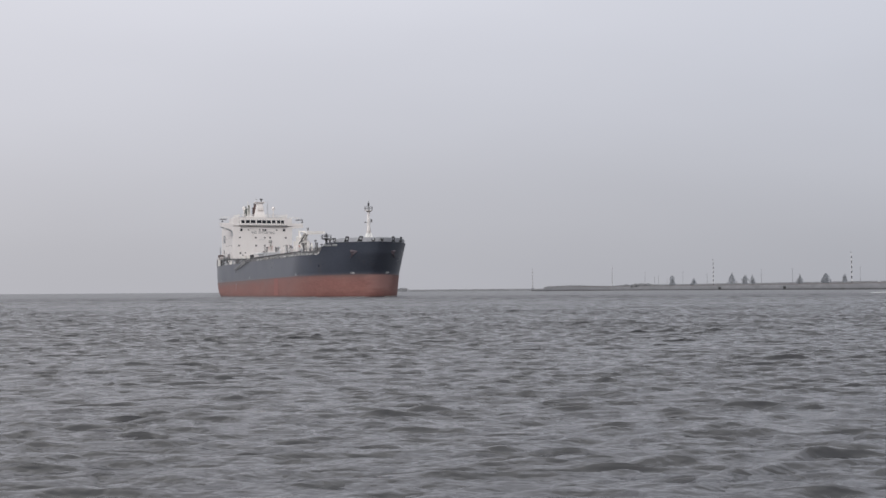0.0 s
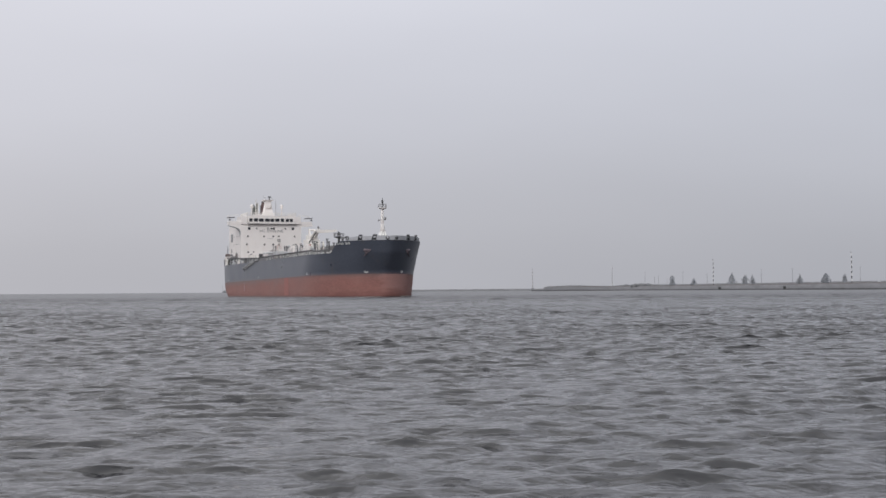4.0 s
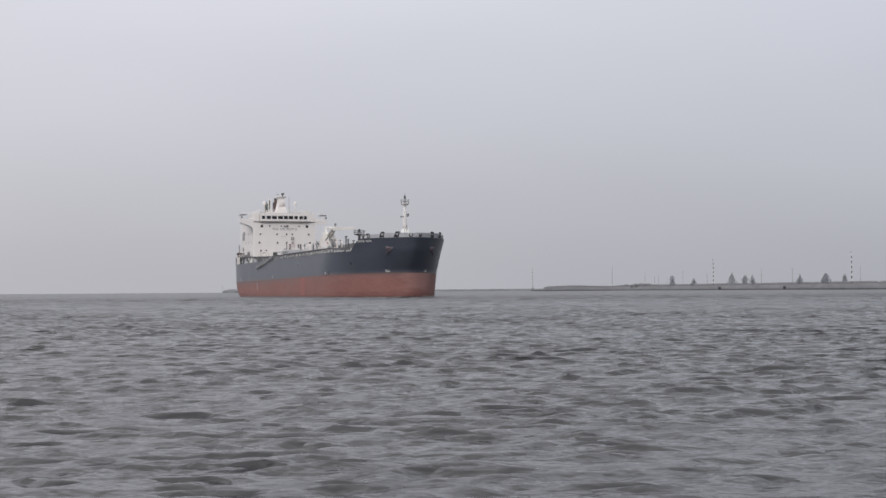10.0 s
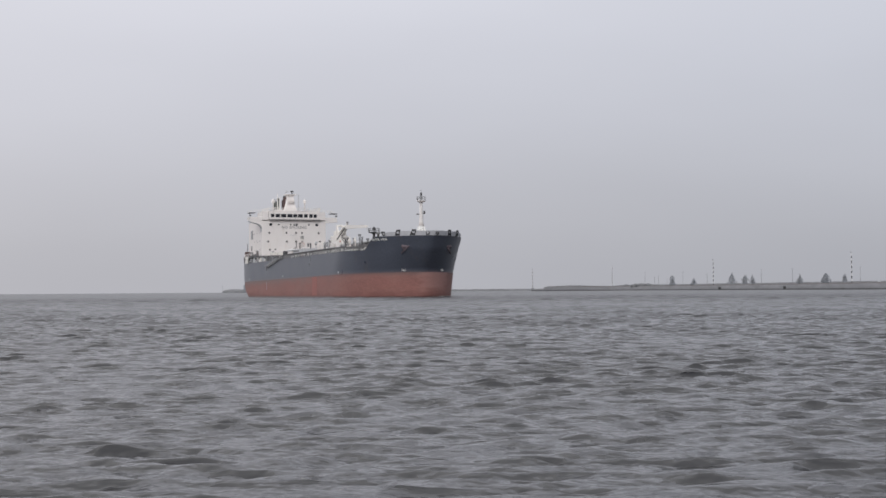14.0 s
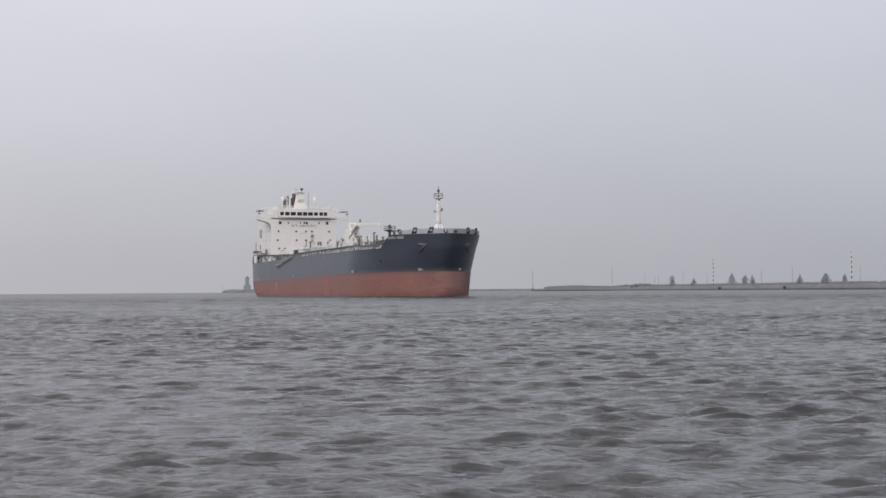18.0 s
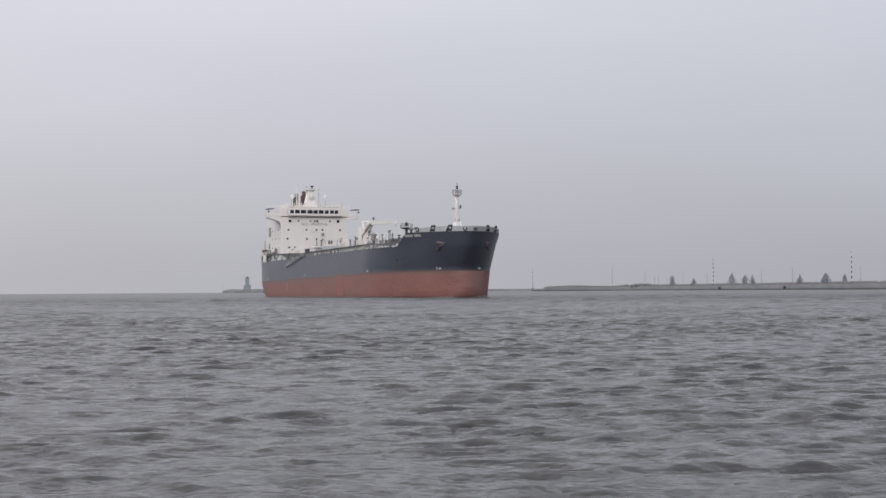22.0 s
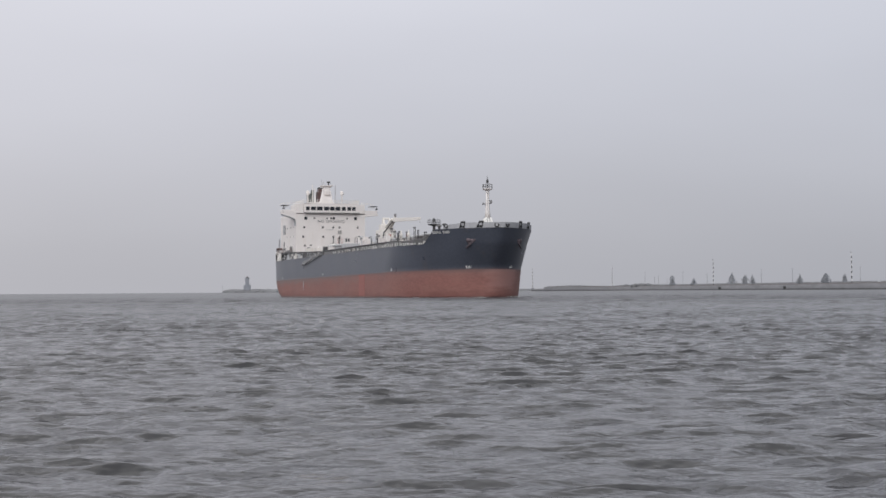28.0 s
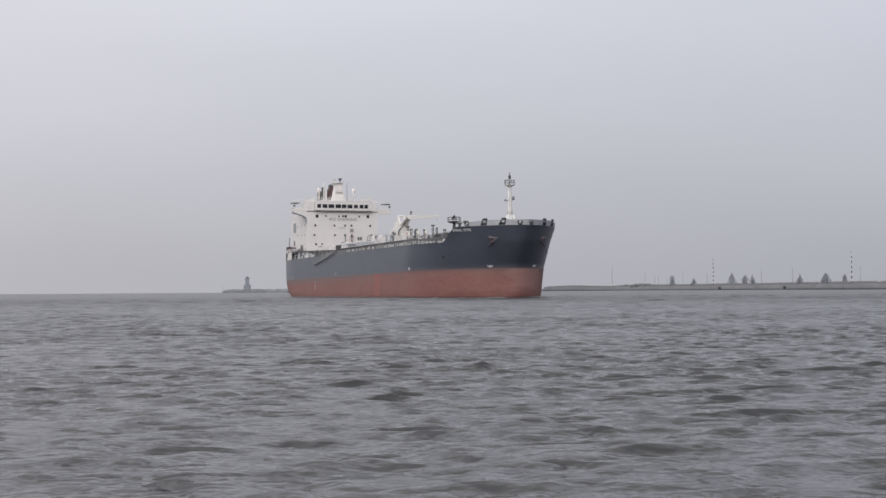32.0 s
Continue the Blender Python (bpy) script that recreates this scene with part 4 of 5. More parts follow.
# tall pale vent risers and their valve frames, forward of the crane
for x, y, h in ((120.5, -7.2, 17.6), (124.0, -6.0, 18.0), (127.0, -7.6, 17.3), (131.0, -6.4, 17.9), (135.5, -7.8, 17.6), (143.5, -8.4, 17.4)):
    bm = bmesh.new()
    lathe(bm, [(0.32, 11.8), (0.28, h - 1.5), (0.42, h - 1.45), (0.42, h - 1.0), (0.2, h - 0.8), (0.2, h - 0.3), (0.1, h - 0.2)], (x, y, 0), 10)
    riser = part("vent_riser", bm, CREAM, ship, "cream gas vent riser on the deck")
    tubes("riser_stay", [((x + 0.4, y - 0.3, h - 1.6), (x + 1.6, y - 0.6, 13.4), 0.07)], DARK, riser)
for x, y, h in ((101.5, -4.5, 17.2), (109.0, -8.2, 16.9), (116.0, -8.6, 16.6), (137.8, -9.6, 16.8), (155.0, -9.8, 16.7)):
    tubes("valve_frame", [((x, y, 11.9), (x, y, h), 0.1), ((x + 0.9, y, 11.9), (x + 0.9, y, h), 0.1), ((x, y, h), (x + 0.9, y, h), 0.1), ((x, y, h - 1.2), (x + 0.9, y, h - 1.2), 0.08)], DARK, ship, "dark valve frame on the deck")

# cream pipe stands and hose rails round the crane
rng = random.Random(14)
for i in range(26):
    x = 99 + 44 * i / 26 + rng.uniform(-0.6, 0.6)
    y, h = rng.uniform(-11.5, -5.0), rng.uniform(14.6, 17.2)
    stand_ = tubes("pipe_stand", [((x, y, 11.9), (x, y, h), 0.14), ((x, y, h), (x + rng.uniform(0.8, 2.6), y, h - rng.uniform(0.0, 0.5)), 0.13)], rng.choice((CREAM, CREAM, WHITE, GREYP)), ship, "cream pipe stand on the deck")
    if i % 3 == 0:
        boxes("valve", [(x - 0.3, x + 0.3, y - 0.3, y + 0.3, h - 0.9, h - 0.35)], rng.choice((DARK, ORANGE, MIDGREY)), stand_, bevel=0.08)

# hose-handling crane amidships
crane = boxes("hose_crane", [(95.2, 98.4, -1.6, 1.6, 11.9, 18.4)], WHITE, ship, "cream hose-handling crane amidships", bevel=0.15)
boxes("crane_cab", [(93.8, 99.6, -2.2, 2.2, 15.4, 19.4), (95.0, 99.0, -1.6, 1.6, 19.4, 21.0)], CREAM, crane, bevel=0.12)
tubes("crane_tower", [((95.6, -0.9, 20.2), (97.0, -0.9, 22.6), 0.22), ((99.0, -0.9, 20.2), (97.2, -0.9, 22.6), 0.22), ((95.6, 0.9, 20.2), (97.0, 0.9, 22.6), 0.22), ((99.0, 0.9, 20.2), (97.2, 0.9, 22.6), 0.22), ((96.9, -1.1, 22.7), (96.9, 1.1, 22.7), 0.3)], CREAM, crane)
tubes("crane_lamp", [((105.8, 0.0, 21.8), (105.8, 0.0, 23.2), 0.16), ((105.8, 0.0, 22.9), (105.8, 0.0, 23.6), 0.34)], MIDGREY, crane, "dark lamp on the crane head")
tubes("crane_jib", [((97.6, -0.7, 19.6), (104.6, -0.5, 22.2), 0.40, 0.32), ((97.6, 0.7, 19.6), (104.6, 0.5, 22.2), 0.40, 0.32), ((102.5, 0, 21.6), (106.5, 0, 22.2), 0.5, 0.42), ((104.2, 0.2, 22.2), (104.2, 0.2, 23.2), 0.2)], CREAM, crane, "cream jib folded forward")
bm = bmesh.new()
ends = [[bm.verts.new((x, y, z)) for y, z in ((-h, zc - d), (h, zc - d), (h, zc + d), (-h, zc + d))] for x, zc, h, d in ((103.5, 21.75, 0.45, 0.35), (107.0, 21.85, 0.45, 0.55), (127.6, 21.1, 0.3, 0.4))]
for a, b in zip(ends, ends[1:]):
    for i in range(4):
        bm.faces.new((a[i], a[(i + 1) % 4], b[(i + 1) % 4], b[i]))
bm.faces.new(ends[0][::-1])
bm.faces.new(ends[-1])
part("jib_boom", bm, CREAM, crane, "cream box boom of the crane")
tubes("jib_ram", [((99.7, -1.75, 15.6), (100.1, -1.7, 18.4), 0.16), ((100.1, -1.7, 18.4), (106.2, -0.9, 21.4), 0.17, 0.13)], DARK, crane, "dark hydraulic ram")
tubes("jib_hook", [((127.6, 0, 21.1), (127.6, 0, 20.2), 0.10), ((127.6, 0, 20.3), (127.6, 0, 20.0), 0.2)], GREYP, crane)
each_box("manifold", [(89.0, 93.0, -14.0, -9.0, 11.8, 15.4), (99.5, 104, -14.0, -10.0, 11.8, 15.2)], GREYP, ship, "grey cargo manifold boxes", bevel=0.1)
each_tube("manifold_pipe", [((x, -15.0, 14.9), (x, -2.0, 15.4), 0.3) for x in (88, 90.5, 93, 95.5)], GREYP, ship)

# ---- forecastle ----
SX, SY = 171.8, -11.3
bm = bmesh.new()
lathe(bm, [(0.62, 13.2), (0.5, 15.6), (0.34, 16.2), (0.34, 17.2)], (SX, SY, 0), 10)
stand = part("lookout_stand", bm, DARK, ship, "dark floodlight stand on the forecastle")
bm = bmesh.new()
lathe(bm, [(0.4, 16.95), (1.35, 17.2), (1.5, 17.35), (1.5, 17.45)], (SX, SY, 0), 14)
part("stand_platform", bm, DARK, stand)
ring_pts = [(SX + 1.48 * math.cos(a), SY + 1.48 * math.sin(a), 17.4) for a in np.linspace(0, 2 * math.pi, 11)]
bm = bmesh.new()
for a, b in zip(ring_pts, ring_pts[1:]):
    for h in (0.5, 1.0):
        tube(bm, Vector(a) + Vector((0, 0, h)), Vector(b) + Vector((0, 0, h)), 0.05, n=4)
part("stand_railing", bm, DARK, stand)
each_tube("railing_post", [(a, Vector(a) + Vector((0, 0, 1.0)), 0.05) for a in ring_pts[:-1]], DARK, stand, n=4)
tubes("floodlight", [((SX, SY, 17.4), (SX, SY, 18.9), 0.12), ((SX, SY, 17.9), (SX, SY, 18.7), 0.34)], DARK, stand, "dark floodlight")
for x, y, h, m in ((174.6, -11.0, 17.2, MIDGREY), (176.2, -10.2, 17.4, DARK), (175.6, -8.5, 16.9, WHITE), (178.0, -6.0, 17.4, GREYP), (180.5, 3.0, 17.7, GREYP), (176.0, 5.0, 17.5, MIDGREY), (183.0, -3.0, 17.55, GREYP)):
    bm = bmesh.new()
    lathe(bm, [(0.3, 14.8), (0.3, h - 0.5), (0.6, h - 0.45), (0.6, h - 0.1), (0.3, h)], (x, y, 0), 10)
    part("mushroom_vent", bm, m, ship, "mushroom vent on the forecastle", smooth=True)
each_box("windlass", [(178.5, 181.5, -5.5, -2.5, 15.0, 16.9), (178.5, 181.5, 2.5, 5.5, 15.0, 16.9)], MIDGREY, ship, "grey anchor windlass", bevel=0.2)
bm = bmesh.new()
vs = [[bm.verts.new((177.6 + a * w, b * w, z)) for a, b in ((-1, -1), (1, -1), (1, 1), (-1, 1))] for w, z in ((1.15, 15.4), (1.05, 17.2), (0.7, 18.8))]
for a, b in zip(vs, vs[1:]):
    for i in range(4):
        bm.faces.new((a[i], a[(i + 1) % 4], b[(i + 1) % 4], b[i]))
bm.faces.new(vs[-1])
bm.faces.new(vs[0][::-1])
foremast = part("foremast", bm, SIGNWHITE, ship, "white foremast on a splayed box base")
each_tube("base_rib", [((178.67, y, 17.2), (178.32, y * 0.62, 18.8), 0.05) for y in (-0.5, 0.25)], MIDGREY, foremast)
bm = bmesh.new()
lathe(bm, [(0.75, 18.6), (0.55, 20.0), (0.45, 22.0), (0.36, 25.3)], (177.6, 0, 0), 12)
part("mast_pole", bm, WHITE, foremast, smooth=True)
bm = bmesh.new()
lathe(bm, [(0.5, 25.1), (1.15, 25.4), (1.2, 25.6)], (177.6, 0, 0), 12)
part("mast_platform", bm, WHITE, foremast, "round lamp platform with rails")
bm = bmesh.new()
pts = [(177.6 + 1.15 * math.cos(a), 1.15 * math.sin(a), 25.6) for a in np.linspace(0, 2 * math.pi, 11)]
for a, b in zip(pts, pts[1:]):
    tube(bm, a, Vector(a) + Vector((0, 0, 1.0)), 0.05, n=4)
    for h in (0.5, 1.0):
        tube(bm, Vector(a) + Vector((0, 0, h)), Vector(b) + Vector((0, 0, h)), 0.05, n=4)
part("platform_rail", bm, MIDGREY, foremast)
tubes("mast_lamp", [((177.6, 0, 25.5), (177.6, 0, 28.4), 0.12, 0.07), ((177.6, 0, 26.9), (177.6, 0, 27.7), 0.30)], DARK, foremast, "dark masthead lamp")
tubes("mast_yard", [((177.6, -1.3, 21.9), (177.6, 1.0, 22.2), 0.12), ((177.6, -1.1, 21.9), (177.6, -1.1, 22.3), 0.15), ((177.6, 0.9, 22.2), (177.6, 0.9, 22.9), 0.26), ((177.6, 0.3, 22.2), (177.6, 0.3, 22.9), 0.2)], MIDGREY, foremast, "grey lamp yard")
tubes("mast_ladder", [((178.1, -0.25, 18.6), (178.0, -0.2, 25.2), 0.05), ((178.1, 0.25, 18.6), (178.0, 0.2, 25.2), 0.05)], GREYP, foremast)
railing("forecastle_railing", [(173.4, -half_breadth(173.4, 15.0) + 0.2, 14.6), (178.3, -half_breadth(178.3, 15.4) + 0.2, 15.2)], mat=MIDGREY, height=1.1)

# foam where the bow and stern part the water
bm = bmesh.new()
rng = random.Random(5)
for i in range(40):
    f = rng.random() ** 1.5
    x = 179.75 - 9 * f
    for side in (-1, 1):
        y = side * (half_breadth(x, 0.2) + 0.15 + rng.random() * (0.5 + 1.2 * f))
        s = rng.uniform(0.05, 0.13) * (1 - 0.5 * f)
        bmesh.ops.create_icosphere(bm, subdivisions=1, radius=1.0, matrix=Matrix.Translation((x, y, 0.12)) @ Matrix.Diagonal((s * 2.2, s, s * 0.38, 1)))
for i in range(110):
    x = 179.4 - 26 * rng.random() ** 1.6
    y = -half_breadth(x, 0.2) - rng.uniform(0.05, 0.35)
    s = rng.uniform(0.07, 0.15) * (1.0 if x > 175 or 163 < x < 167 else 0.4)
    bmesh.ops.create_icosphere(bm, subdivisions=1, radius=1.0, matrix=Matrix.Translation((x, y, rng.uniform(0.06, 0.16))) @ Matrix.Diagonal((s * 7.0, s, s * 0.6, 1)))
for i in range(16):
    x = rng.uniform(170.5, 178.0)
    y = half_breadth(x, 0.2) + rng.uniform(0.05, 0.4)
    s = rng.uniform(0.08, 0.17)
    bmesh.ops.create_icosphere(bm, subdivisions=1, radius=1.0, matrix=Matrix.Translation((x, y, rng.uniform(0.12, 0.3))) @ Matrix.Diagonal((s * 2.0, s, s * 0.55, 1)))
foam = part("bow_foam", bm, FOAM, ship, "thin white foam along the bow waterline", smooth=True)
tagged(foam, kind="stuff")


# ---- the far shore: breakwater, scrub, trees, striped poles ----
FX = 2456.3


def bearing(u, d):
    """A place d metres out; u is the bearing, in parts of 2456.3, counted from 784 straight ahead."""
    return ((u - 784.0) / FX * d, d)


def shore_d(u):
    return float(np.interp(u, [938, 960, 1083, 1262, 1507, 1800], [2050, 2070, 2110, 1690, 1300, 1020]))


def levee(name, u0, u1, n, profile, mat, jag=0.0, seed=1):
    """A long bank along the shore; profile rows of (metres behind the water's edge, height)."""
    rng = np.random.default_rng(seed)
    P = np.zeros((n + 1, len(profile), 3))
    for i in range(n + 1):
        u = u0 + (u1 - u0) * i / n
        d = shore_d(u)
        for j, (back, z) in enumerate(profile):
            x, y = bearing(u, d + back)
            P[i, j] = (x, y, z + (rng.normal(0, jag) if 0 < j < len(profile) - 1 else 0))
    return grid_mesh(name, P, mat, smooth=False)


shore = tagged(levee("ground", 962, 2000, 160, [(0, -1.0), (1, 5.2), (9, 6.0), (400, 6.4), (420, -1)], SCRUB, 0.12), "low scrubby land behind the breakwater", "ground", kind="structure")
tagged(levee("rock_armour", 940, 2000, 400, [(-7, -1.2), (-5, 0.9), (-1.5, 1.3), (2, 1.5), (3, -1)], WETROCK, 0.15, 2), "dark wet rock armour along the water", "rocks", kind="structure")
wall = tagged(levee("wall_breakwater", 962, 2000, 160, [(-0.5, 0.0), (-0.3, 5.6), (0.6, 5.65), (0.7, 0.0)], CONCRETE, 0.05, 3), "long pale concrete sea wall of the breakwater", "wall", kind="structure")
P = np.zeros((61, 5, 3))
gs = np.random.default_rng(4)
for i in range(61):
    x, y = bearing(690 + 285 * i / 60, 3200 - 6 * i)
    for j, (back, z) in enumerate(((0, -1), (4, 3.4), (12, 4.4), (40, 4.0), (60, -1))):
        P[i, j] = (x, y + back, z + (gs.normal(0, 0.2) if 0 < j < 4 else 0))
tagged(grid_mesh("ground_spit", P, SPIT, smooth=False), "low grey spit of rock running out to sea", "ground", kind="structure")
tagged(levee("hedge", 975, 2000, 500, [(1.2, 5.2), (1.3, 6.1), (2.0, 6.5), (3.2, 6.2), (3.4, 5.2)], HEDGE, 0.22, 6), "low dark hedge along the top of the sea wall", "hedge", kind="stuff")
# scrub heads along the top of the land
bm = bmesh.new()
rng = random.Random(21)
for i in range(420):
    u = 972 + 985 * rng.random()
    if u > 1190 and rng.random() < 0.72:
        continue
    d = shore_d(u) + rng.uniform(12, 60)
    x, y = bearing(u, d)
    big = 1.0 + 1.3 * math.exp(-((u - 1135) / 25) ** 2) + 0.5 * math.exp(-((u - 1010) / 18) ** 2)
    for k in range(3):
        r = rng.uniform(1.0, 2.4) * big
        bmesh.ops.create_icosphere(bm, subdivisions=1, radius=1.0, matrix=Matrix.Translation((x + rng.uniform(-3, 3), y + rng.uniform(-3, 3), 5.4 + 0.35 * r)) @ Matrix.Diagonal((r * 2.0, r, r * rng.uniform(0.5, 0.8), 1)))
for v in bm.verts:
    v.co += Vector((rng.gauss(0, 0.15), rng.gauss(0, 0.15), rng.gauss(0, 0.12)))
scrub = part("scrub", bm, SCRUB, None)
tagged(scrub, "patchy dry scrub along the top of the shore", "scrub", kind="stuff")


def tree(u, top, width, outline, lean, leaf, seed):
    """A casuarina: tapered trunk, limbs, and a ragged crown of many small clumps."""
    rng = random.Random(seed)
    d = shore_d(u) + 25
    x, y = bearing(u, d)
    h, w = top, width / 2
    root = tagged(new("tree"), "dark grey-green windswept casuarina tree on the shore", "tree", group="trees along the shore")
    root.matrix_basis = pose(x, y, 5.9)
    bm = bmesh.new()
    tube(bm, (0, 0, -0.5), (0.1, 0, h * 0.5), 0.22, 0.14)
    tube(bm, (0.1, 0, h * 0.5), (0.25, 0.1, h * 1.12), 0.16, 0.07)
    for k in range(14):
        z = h * (0.12 + 0.75 * k / 14)
        a = rng.uniform(0, 6.28)
        rr = w * float(np.interp(z / h, [q[0] for q in outline], [q[1] for q in outline])) * rng.uniform(0.7, 0.95)
        tube(bm, (0.1, 0, z), (rr * math.cos(a), rr * math.sin(a), z + 0.25 * rr + 0.3), 0.07, 0.03, n=5)
    part("trunk", bm, BARK, root)
    bm = bmesh.new()
    for k in range(340):
        f = rng.random()
        rad = float(np.interp(f, [q[0] for q in outline], [q[1] for q in outline])) * w * (0.92 + 0.16 * math.sin(9 * f + seed) + 0.10 * math.sin(23 * f + 2 * seed))
        z = h * (0.04 + 0.98 * f)
        a, q = rng.uniform(0, 6.28), rng.random() ** 0.5
        s = rng.uniform(0.3, 0.7) * (1.1 - 0.5 * f)
        m = Matrix.Translation((rad * q * math.cos(a) + lean * f, rad * q * math.sin(a), z)) @ Euler((rng.uniform(0, 3), rng.uniform(0, 3), 0)).to_matrix().to_4x4() @ Matrix.Diagonal((s * 1.6, s * 0.7, s * 0.5, 1))
        bmesh.ops.create_icosphere(bm, subdivisions=1, radius=1.0, matrix=m)
    part("crown", bm, leaf, root)
    return root


# crown outlines: share of the height, share of the half width
CONE = ((0, 0.8), (0.15, 1.0), (0.4, 0.85), (0.6, 0.5), (0.8, 0.25), (1, 0.06))
BOTTLE = ((0, 0.9), (0.2, 1.0), (0.38, 0.55), (0.55, 0.85), (0.78, 0.8), (0.92, 0.55), (1, 0.15))
SPIRE = ((0, 0.95), (0.3, 0.9), (0.5, 0.62), (0.75, 0.3), (1, 0.06))
ROUND = ((0, 0.6), (0.2, 0.95), (0.5, 1.0), (0.75, 0.72), (0.9, 0.35), (1, 0.1))
DIAMOND = ((0, 0.18), (0.18, 0.5), (0.45, 1.0), (0.65, 0.75), (0.85, 0.3), (1, 0.06))
for i, (u, top, width, outline, lean, leaf) in enumerate(((1189.5, 13.4, 9.5, BOTTLE, -0.4, LEAF), (1227, 9.4, 9.5, SPIRE, 0.3, LEAF), (1295.5, 13.6, 13.5, CONE, -0.6, LEAF), (1317.5, 10.8, 9.5, ROUND, 0.4, LEAFHAZIER), (1331.5, 11.0, 9.0, SPIRE, -0.5, LEAFHAZIER),
                                                    (1415, 10.0, 8.5, CONE, 0.2, LEAFHAZIER), (1460.5, 10.2, 10.5, ROUND, 0.3, LEAF), (1494, 9.0, 5.6, DIAMOND, 0.2, LEAFHAZIER))):
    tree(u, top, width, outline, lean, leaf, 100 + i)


def striped_pole(u, height, bands):
    """A tall slim marker pole in black and white bands."""
    d = shore_d(u) + (6 if u > 960 else 0.5)
    x, y = bearing(u, d)
    root = tagged(new("marker_pole"), "tall slim black and white banded pole on the breakwater", "pole", group="banded poles on the shore")
    root.matrix_basis = pose(x, y, 5.7 if u > 960 else 1.6)
    z, step = 0.0, height / (2 * bands)
    for k in range(2 * bands):
        bm = bmesh.new()
        r = 0.52 - 0.22 * k / (2 * bands)
        tube(bm, (0, 0, z), (0, 0, z + step), r if k % 2 == 0 else r * 0.85, n=10)
        part("band", bm, POLEBLACK if k % 2 == 0 else POLEWHITE, root)
        z += step
    bm = bmesh.new()
    tube(bm, (0, 0, z), (-0.5, 0, z + 1.0), 0.16)
    box(bm, -1.3, 0.2, -0.2, 0.2, z + 0.9, z + 1.25)
    part("lamp_head", bm, MIDGREY, root)
    if u < 960:
        bm = bmesh.new()
        lathe(bm, [(2.3, -0.6), (2.1, 2.4), (1.4, 3.4), (1.0, 3.6)], n=12)
        part("drum", bm, STONE, root, "grey stone drum at the foot")
    return root


for u, height, bands in ((1507, 28.6, 6), (1262, 30.5, 6), (1083, 31.0, 6), (942, 30.0, 6)):
    striped_pole(u, height, bands)
# faint thin posts and wires further back
for u, h in ((1251, 14), (1347, 17), (1402, 17), (1522, 16), (1165, 14), (1158, 12), (1208, 18), (1141, 20), (1180, 10)):
    d = shore_d(u) + 180
    x, y = bearing(u, d)
    bm = bmesh.new()
    tube(bm, (0, 0, 0), (0, 0, h + 2), 0.24, 0.15)
    box(bm, -0.9, 0.9, -0.1, 0.1, h + 1.3, h + 1.6)
    post = part("utility_pole", bm, STONE, None)
    post.matrix_basis = pose(x, y, 6.2)
    tagged(post, "thin pale utility pole behind the trees", "pole", group="utility poles")
# long pale wall behind the trees
tagged(levee("wall_rear", 1170, 2000, 60, [(150, 5.5), (150.2, 8.6), (151, 8.65), (151.2, 5.5)], CONCRETE, 0.05, 9), "long pale wall behind the trees", "wall", kind="structure")
# two little huts of the outfall on the wall
for u in (1273, 1388):
    x, y = bearing(u, shore_d(u) - 2.2)
    bm = bmesh.new()
    box(bm, -1.6, 1.6, -1.2, 1.2, 0, 2.6, 0.1)
    hut = part("outfall_box", bm, WETROCK, None)
    hut.matrix_basis = pose(x, y, 1.2)
    tagged(hut, "dark outfall opening box at the foot of the wall", "outfall", group="outfalls")

# a small white hut behind the wall
hx, hy = bearing(1555, shore_d(1555) + 30)
hut = tagged(new("hut"), "small white hut behind the sea wall", "hut")
hut.matrix_basis = pose(hx, hy, 6.2)
boxes("wall", [(-1.3, 1.3, -1.2, 1.2, -0.3, 1.5)], GREYP, hut, bevel=0.05)
boxes("roof", [(-1.5, 1.5, -1.4, 1.4, 1.5, 1.7)], GREYP, hut, bevel=0.05)

# ---- the mole with its beacon tower ----
P = np.zeros((61, 6, 3))
gr = np.random.default_rng(8)
for i in range(61):
    u = 392 + 330 * i / 60
    x, y = bearing(u, 3000)
    hgt = 7.3 * min(1.0, 0.25 + i / 3.0) * (1 - 0.004 * i)
    for j, (back, z) in enumerate(((0, -1), (3, 0.55), (9, 0.95), (14, 1.0), (20, 0.6), (26, -1))):
        P[i, j] = (x, y + back, z * hgt + (gr.normal(0, 0.35) if 0 < j < 5 else 0))
mole = tagged(grid_mesh("ground_mole", P, STONE, smooth=False), "grey stone mole running out to sea", "mole", kind="structure")
rng = random.Random(77)
bm = bmesh.new()
for i in range(900):
    u, f = 394 + 326 * rng.random(), rng.random()
    x, y = bearing(u, 3001 + 14 * f)
    r = rng.uniform(0.8, 1.5)
    top = min(1.0, 0.25 + (u - 392) / 16.5) * 6.6 * min(1.0, 0.25 + 1.2 * f)
    m = Matrix.Translation((x, y, top + rng.uniform(-0.3, 0.3))) @ Euler((rng.uniform(0, 3), rng.uniform(0, 3), rng.uniform(0, 3))).to_matrix().to_4x4() @ Matrix.Diagonal((r * 1.3, r, r * 0.8, 1))
    bmesh.ops.create_cube(bm, size=1.6, matrix=m)
tagged(part("armour_blocks", bm, STONE, None), "heap of grey concrete armour blocks on the mole", "rocks", kind="stuff")
tower = tagged(new("beacon_tower"), "grey stepped beacon tower standing on the mole", "tower")
tower.matrix_basis = pose(*bearing(437.0, 3011), 6.0)
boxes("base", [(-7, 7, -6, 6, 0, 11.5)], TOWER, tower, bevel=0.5)
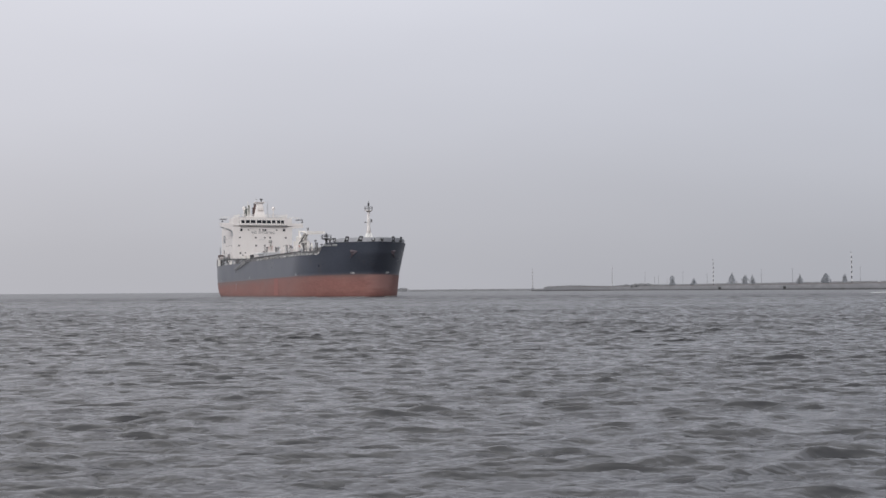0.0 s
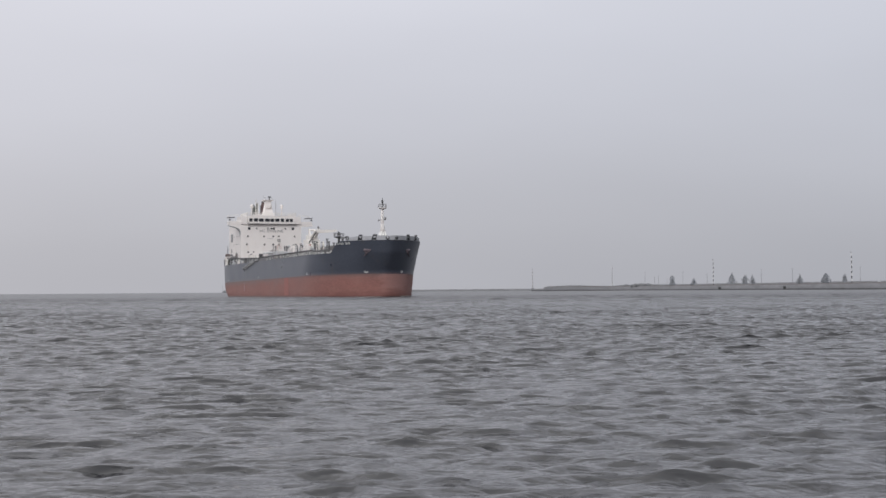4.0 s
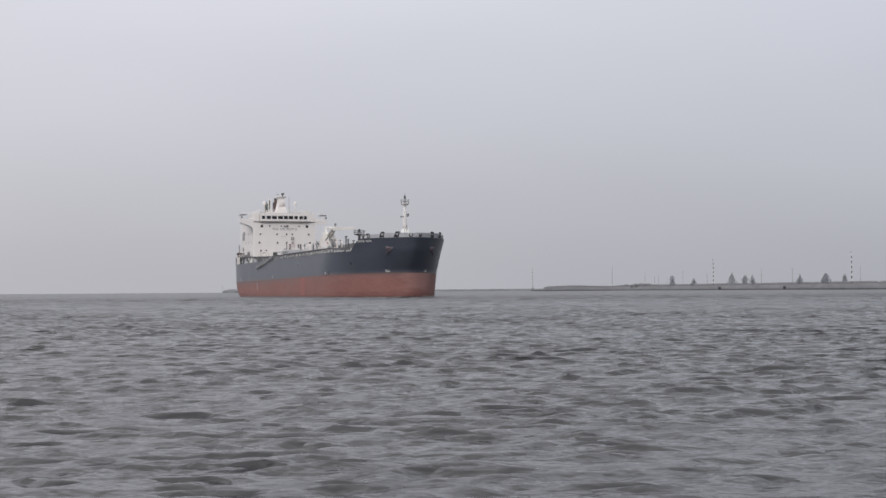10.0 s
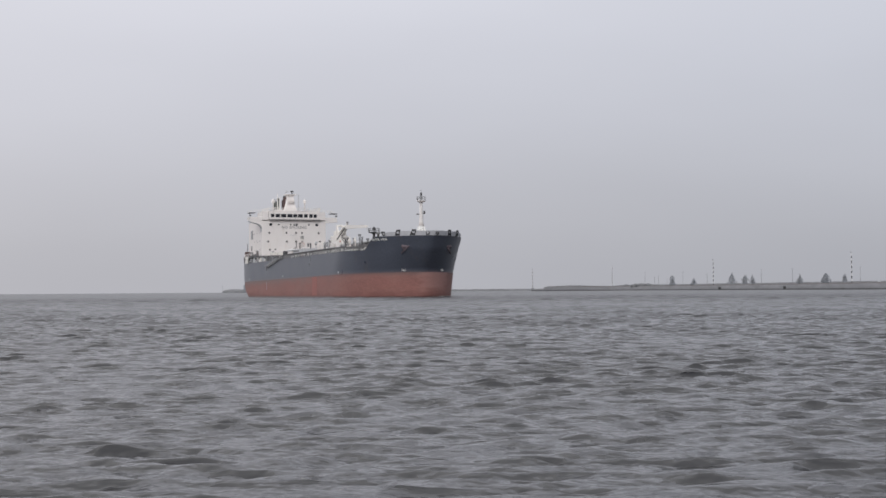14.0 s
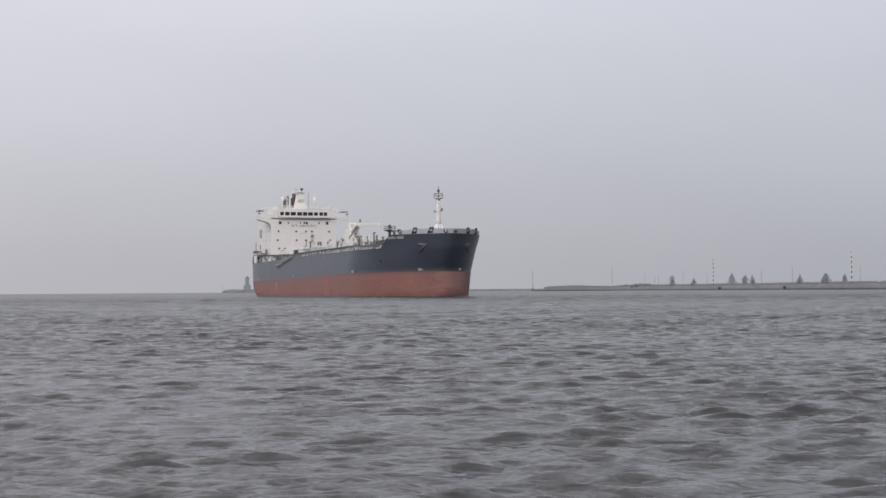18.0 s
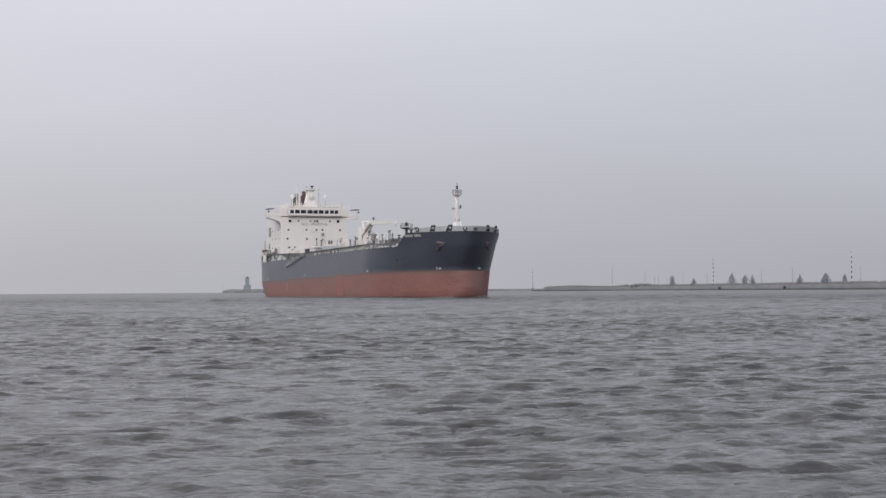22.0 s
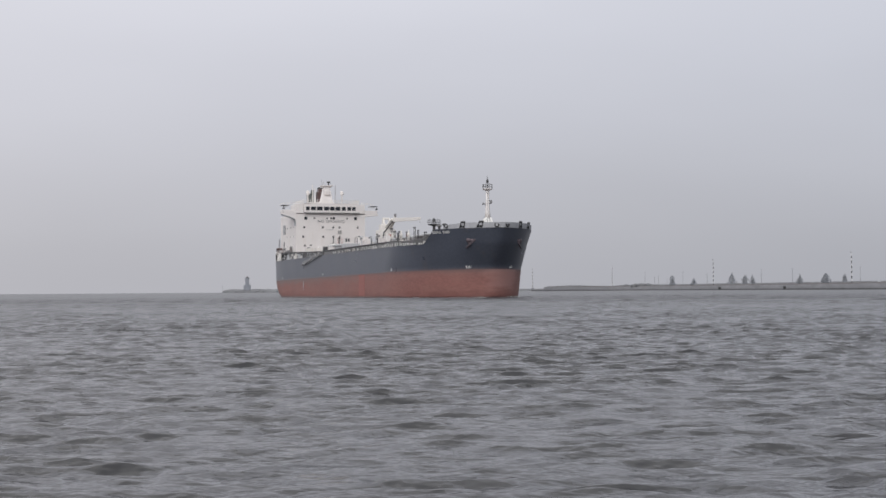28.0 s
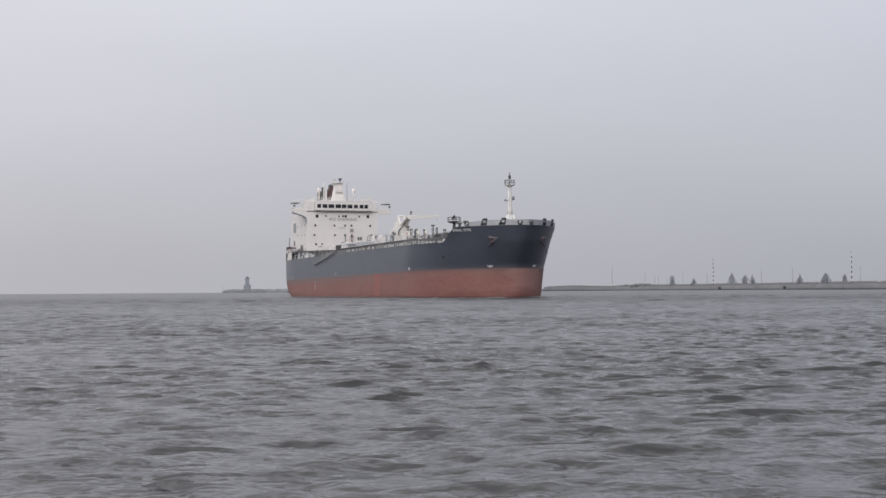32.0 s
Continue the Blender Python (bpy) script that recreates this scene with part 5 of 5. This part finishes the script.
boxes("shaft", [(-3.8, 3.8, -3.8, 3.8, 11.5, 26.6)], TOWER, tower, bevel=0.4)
boxes("gallery", [(-4.6, 4.6, -4.6, 4.6, 24.6, 25.6)], TOWER, tower)
bm = bmesh.new()
lathe(bm, [(3.0, 26.5), (3.0, 28.6), (2.6, 29.0), (0.3, 29.3)], n=10)
part("lantern", bm, MIDGREY, tower)
pl = bmesh.new()
tube(pl, (0, 0, 0), (0, 0, 15), 0.35, 0.2)
post = part("beacon_post", pl, STONE, None)
post.matrix_basis = pose(*bearing(393.5, 3005), 1.0)
tagged(post, "thin beacon post at the mole's end", "post")

# a streak of wash that a passing boat has left near the breakwater
bm = bmesh.new()
rng = random.Random(31)
for k in range(60):
    f = rng.random()
    s = rng.uniform(0.12, 0.34) * (1.2 - f)
    bmesh.ops.create_icosphere(bm, subdivisions=1, radius=1.0, matrix=Matrix.Translation((9.0 * (f - 0.4), rng.gauss(0, 0.5), 0.05)) @ Matrix.Diagonal((s * 2.4, s * 1.4, s * 0.6, 1)))
wash = tagged(part("boat_wash", bm, FOAM, None, smooth=True), "streak of white wash on the grey water", "foam", kind="stuff")


# ---- what moves ----
def motions():
    rows = []
    for t in (0, 4, 8, 12, 16, 20, 24, 28, 32):
        s = 3.1871 * t + 0.5 * 0.000766 * t * t
        rows.append((t, pose(-82.353 + s * math.sin(0.38464), 575.388 - s * math.cos(0.38464), 0.0,
                             rz=math.degrees(0.34756 - 0.000259 * t) - 90.0)))
    walk(ship, rows)
    walk(wash, [(0, pose(136.2, 430, 0.14)), (0.3, pose(137.8, 430, 0.11)), (0.6, pose(139.0, 430, 0.06)), (1.5, pose(139.6, 432, 0.0)), (2.4, pose(142, 432, -0.2)), (32, pose(160, 430, -0.6))])
    # the wave trains run in towards the shore
    walk(sea, [(0, pose(-12, 0, 0)), (16, pose(0, -27, 0)), (32, pose(12, -54, 0))])
    walk(sea_cross, [(0, pose(-4, 0, 0)), (16, pose(0, -22, 0)), (32, pose(4, -44, 0))])


motions()
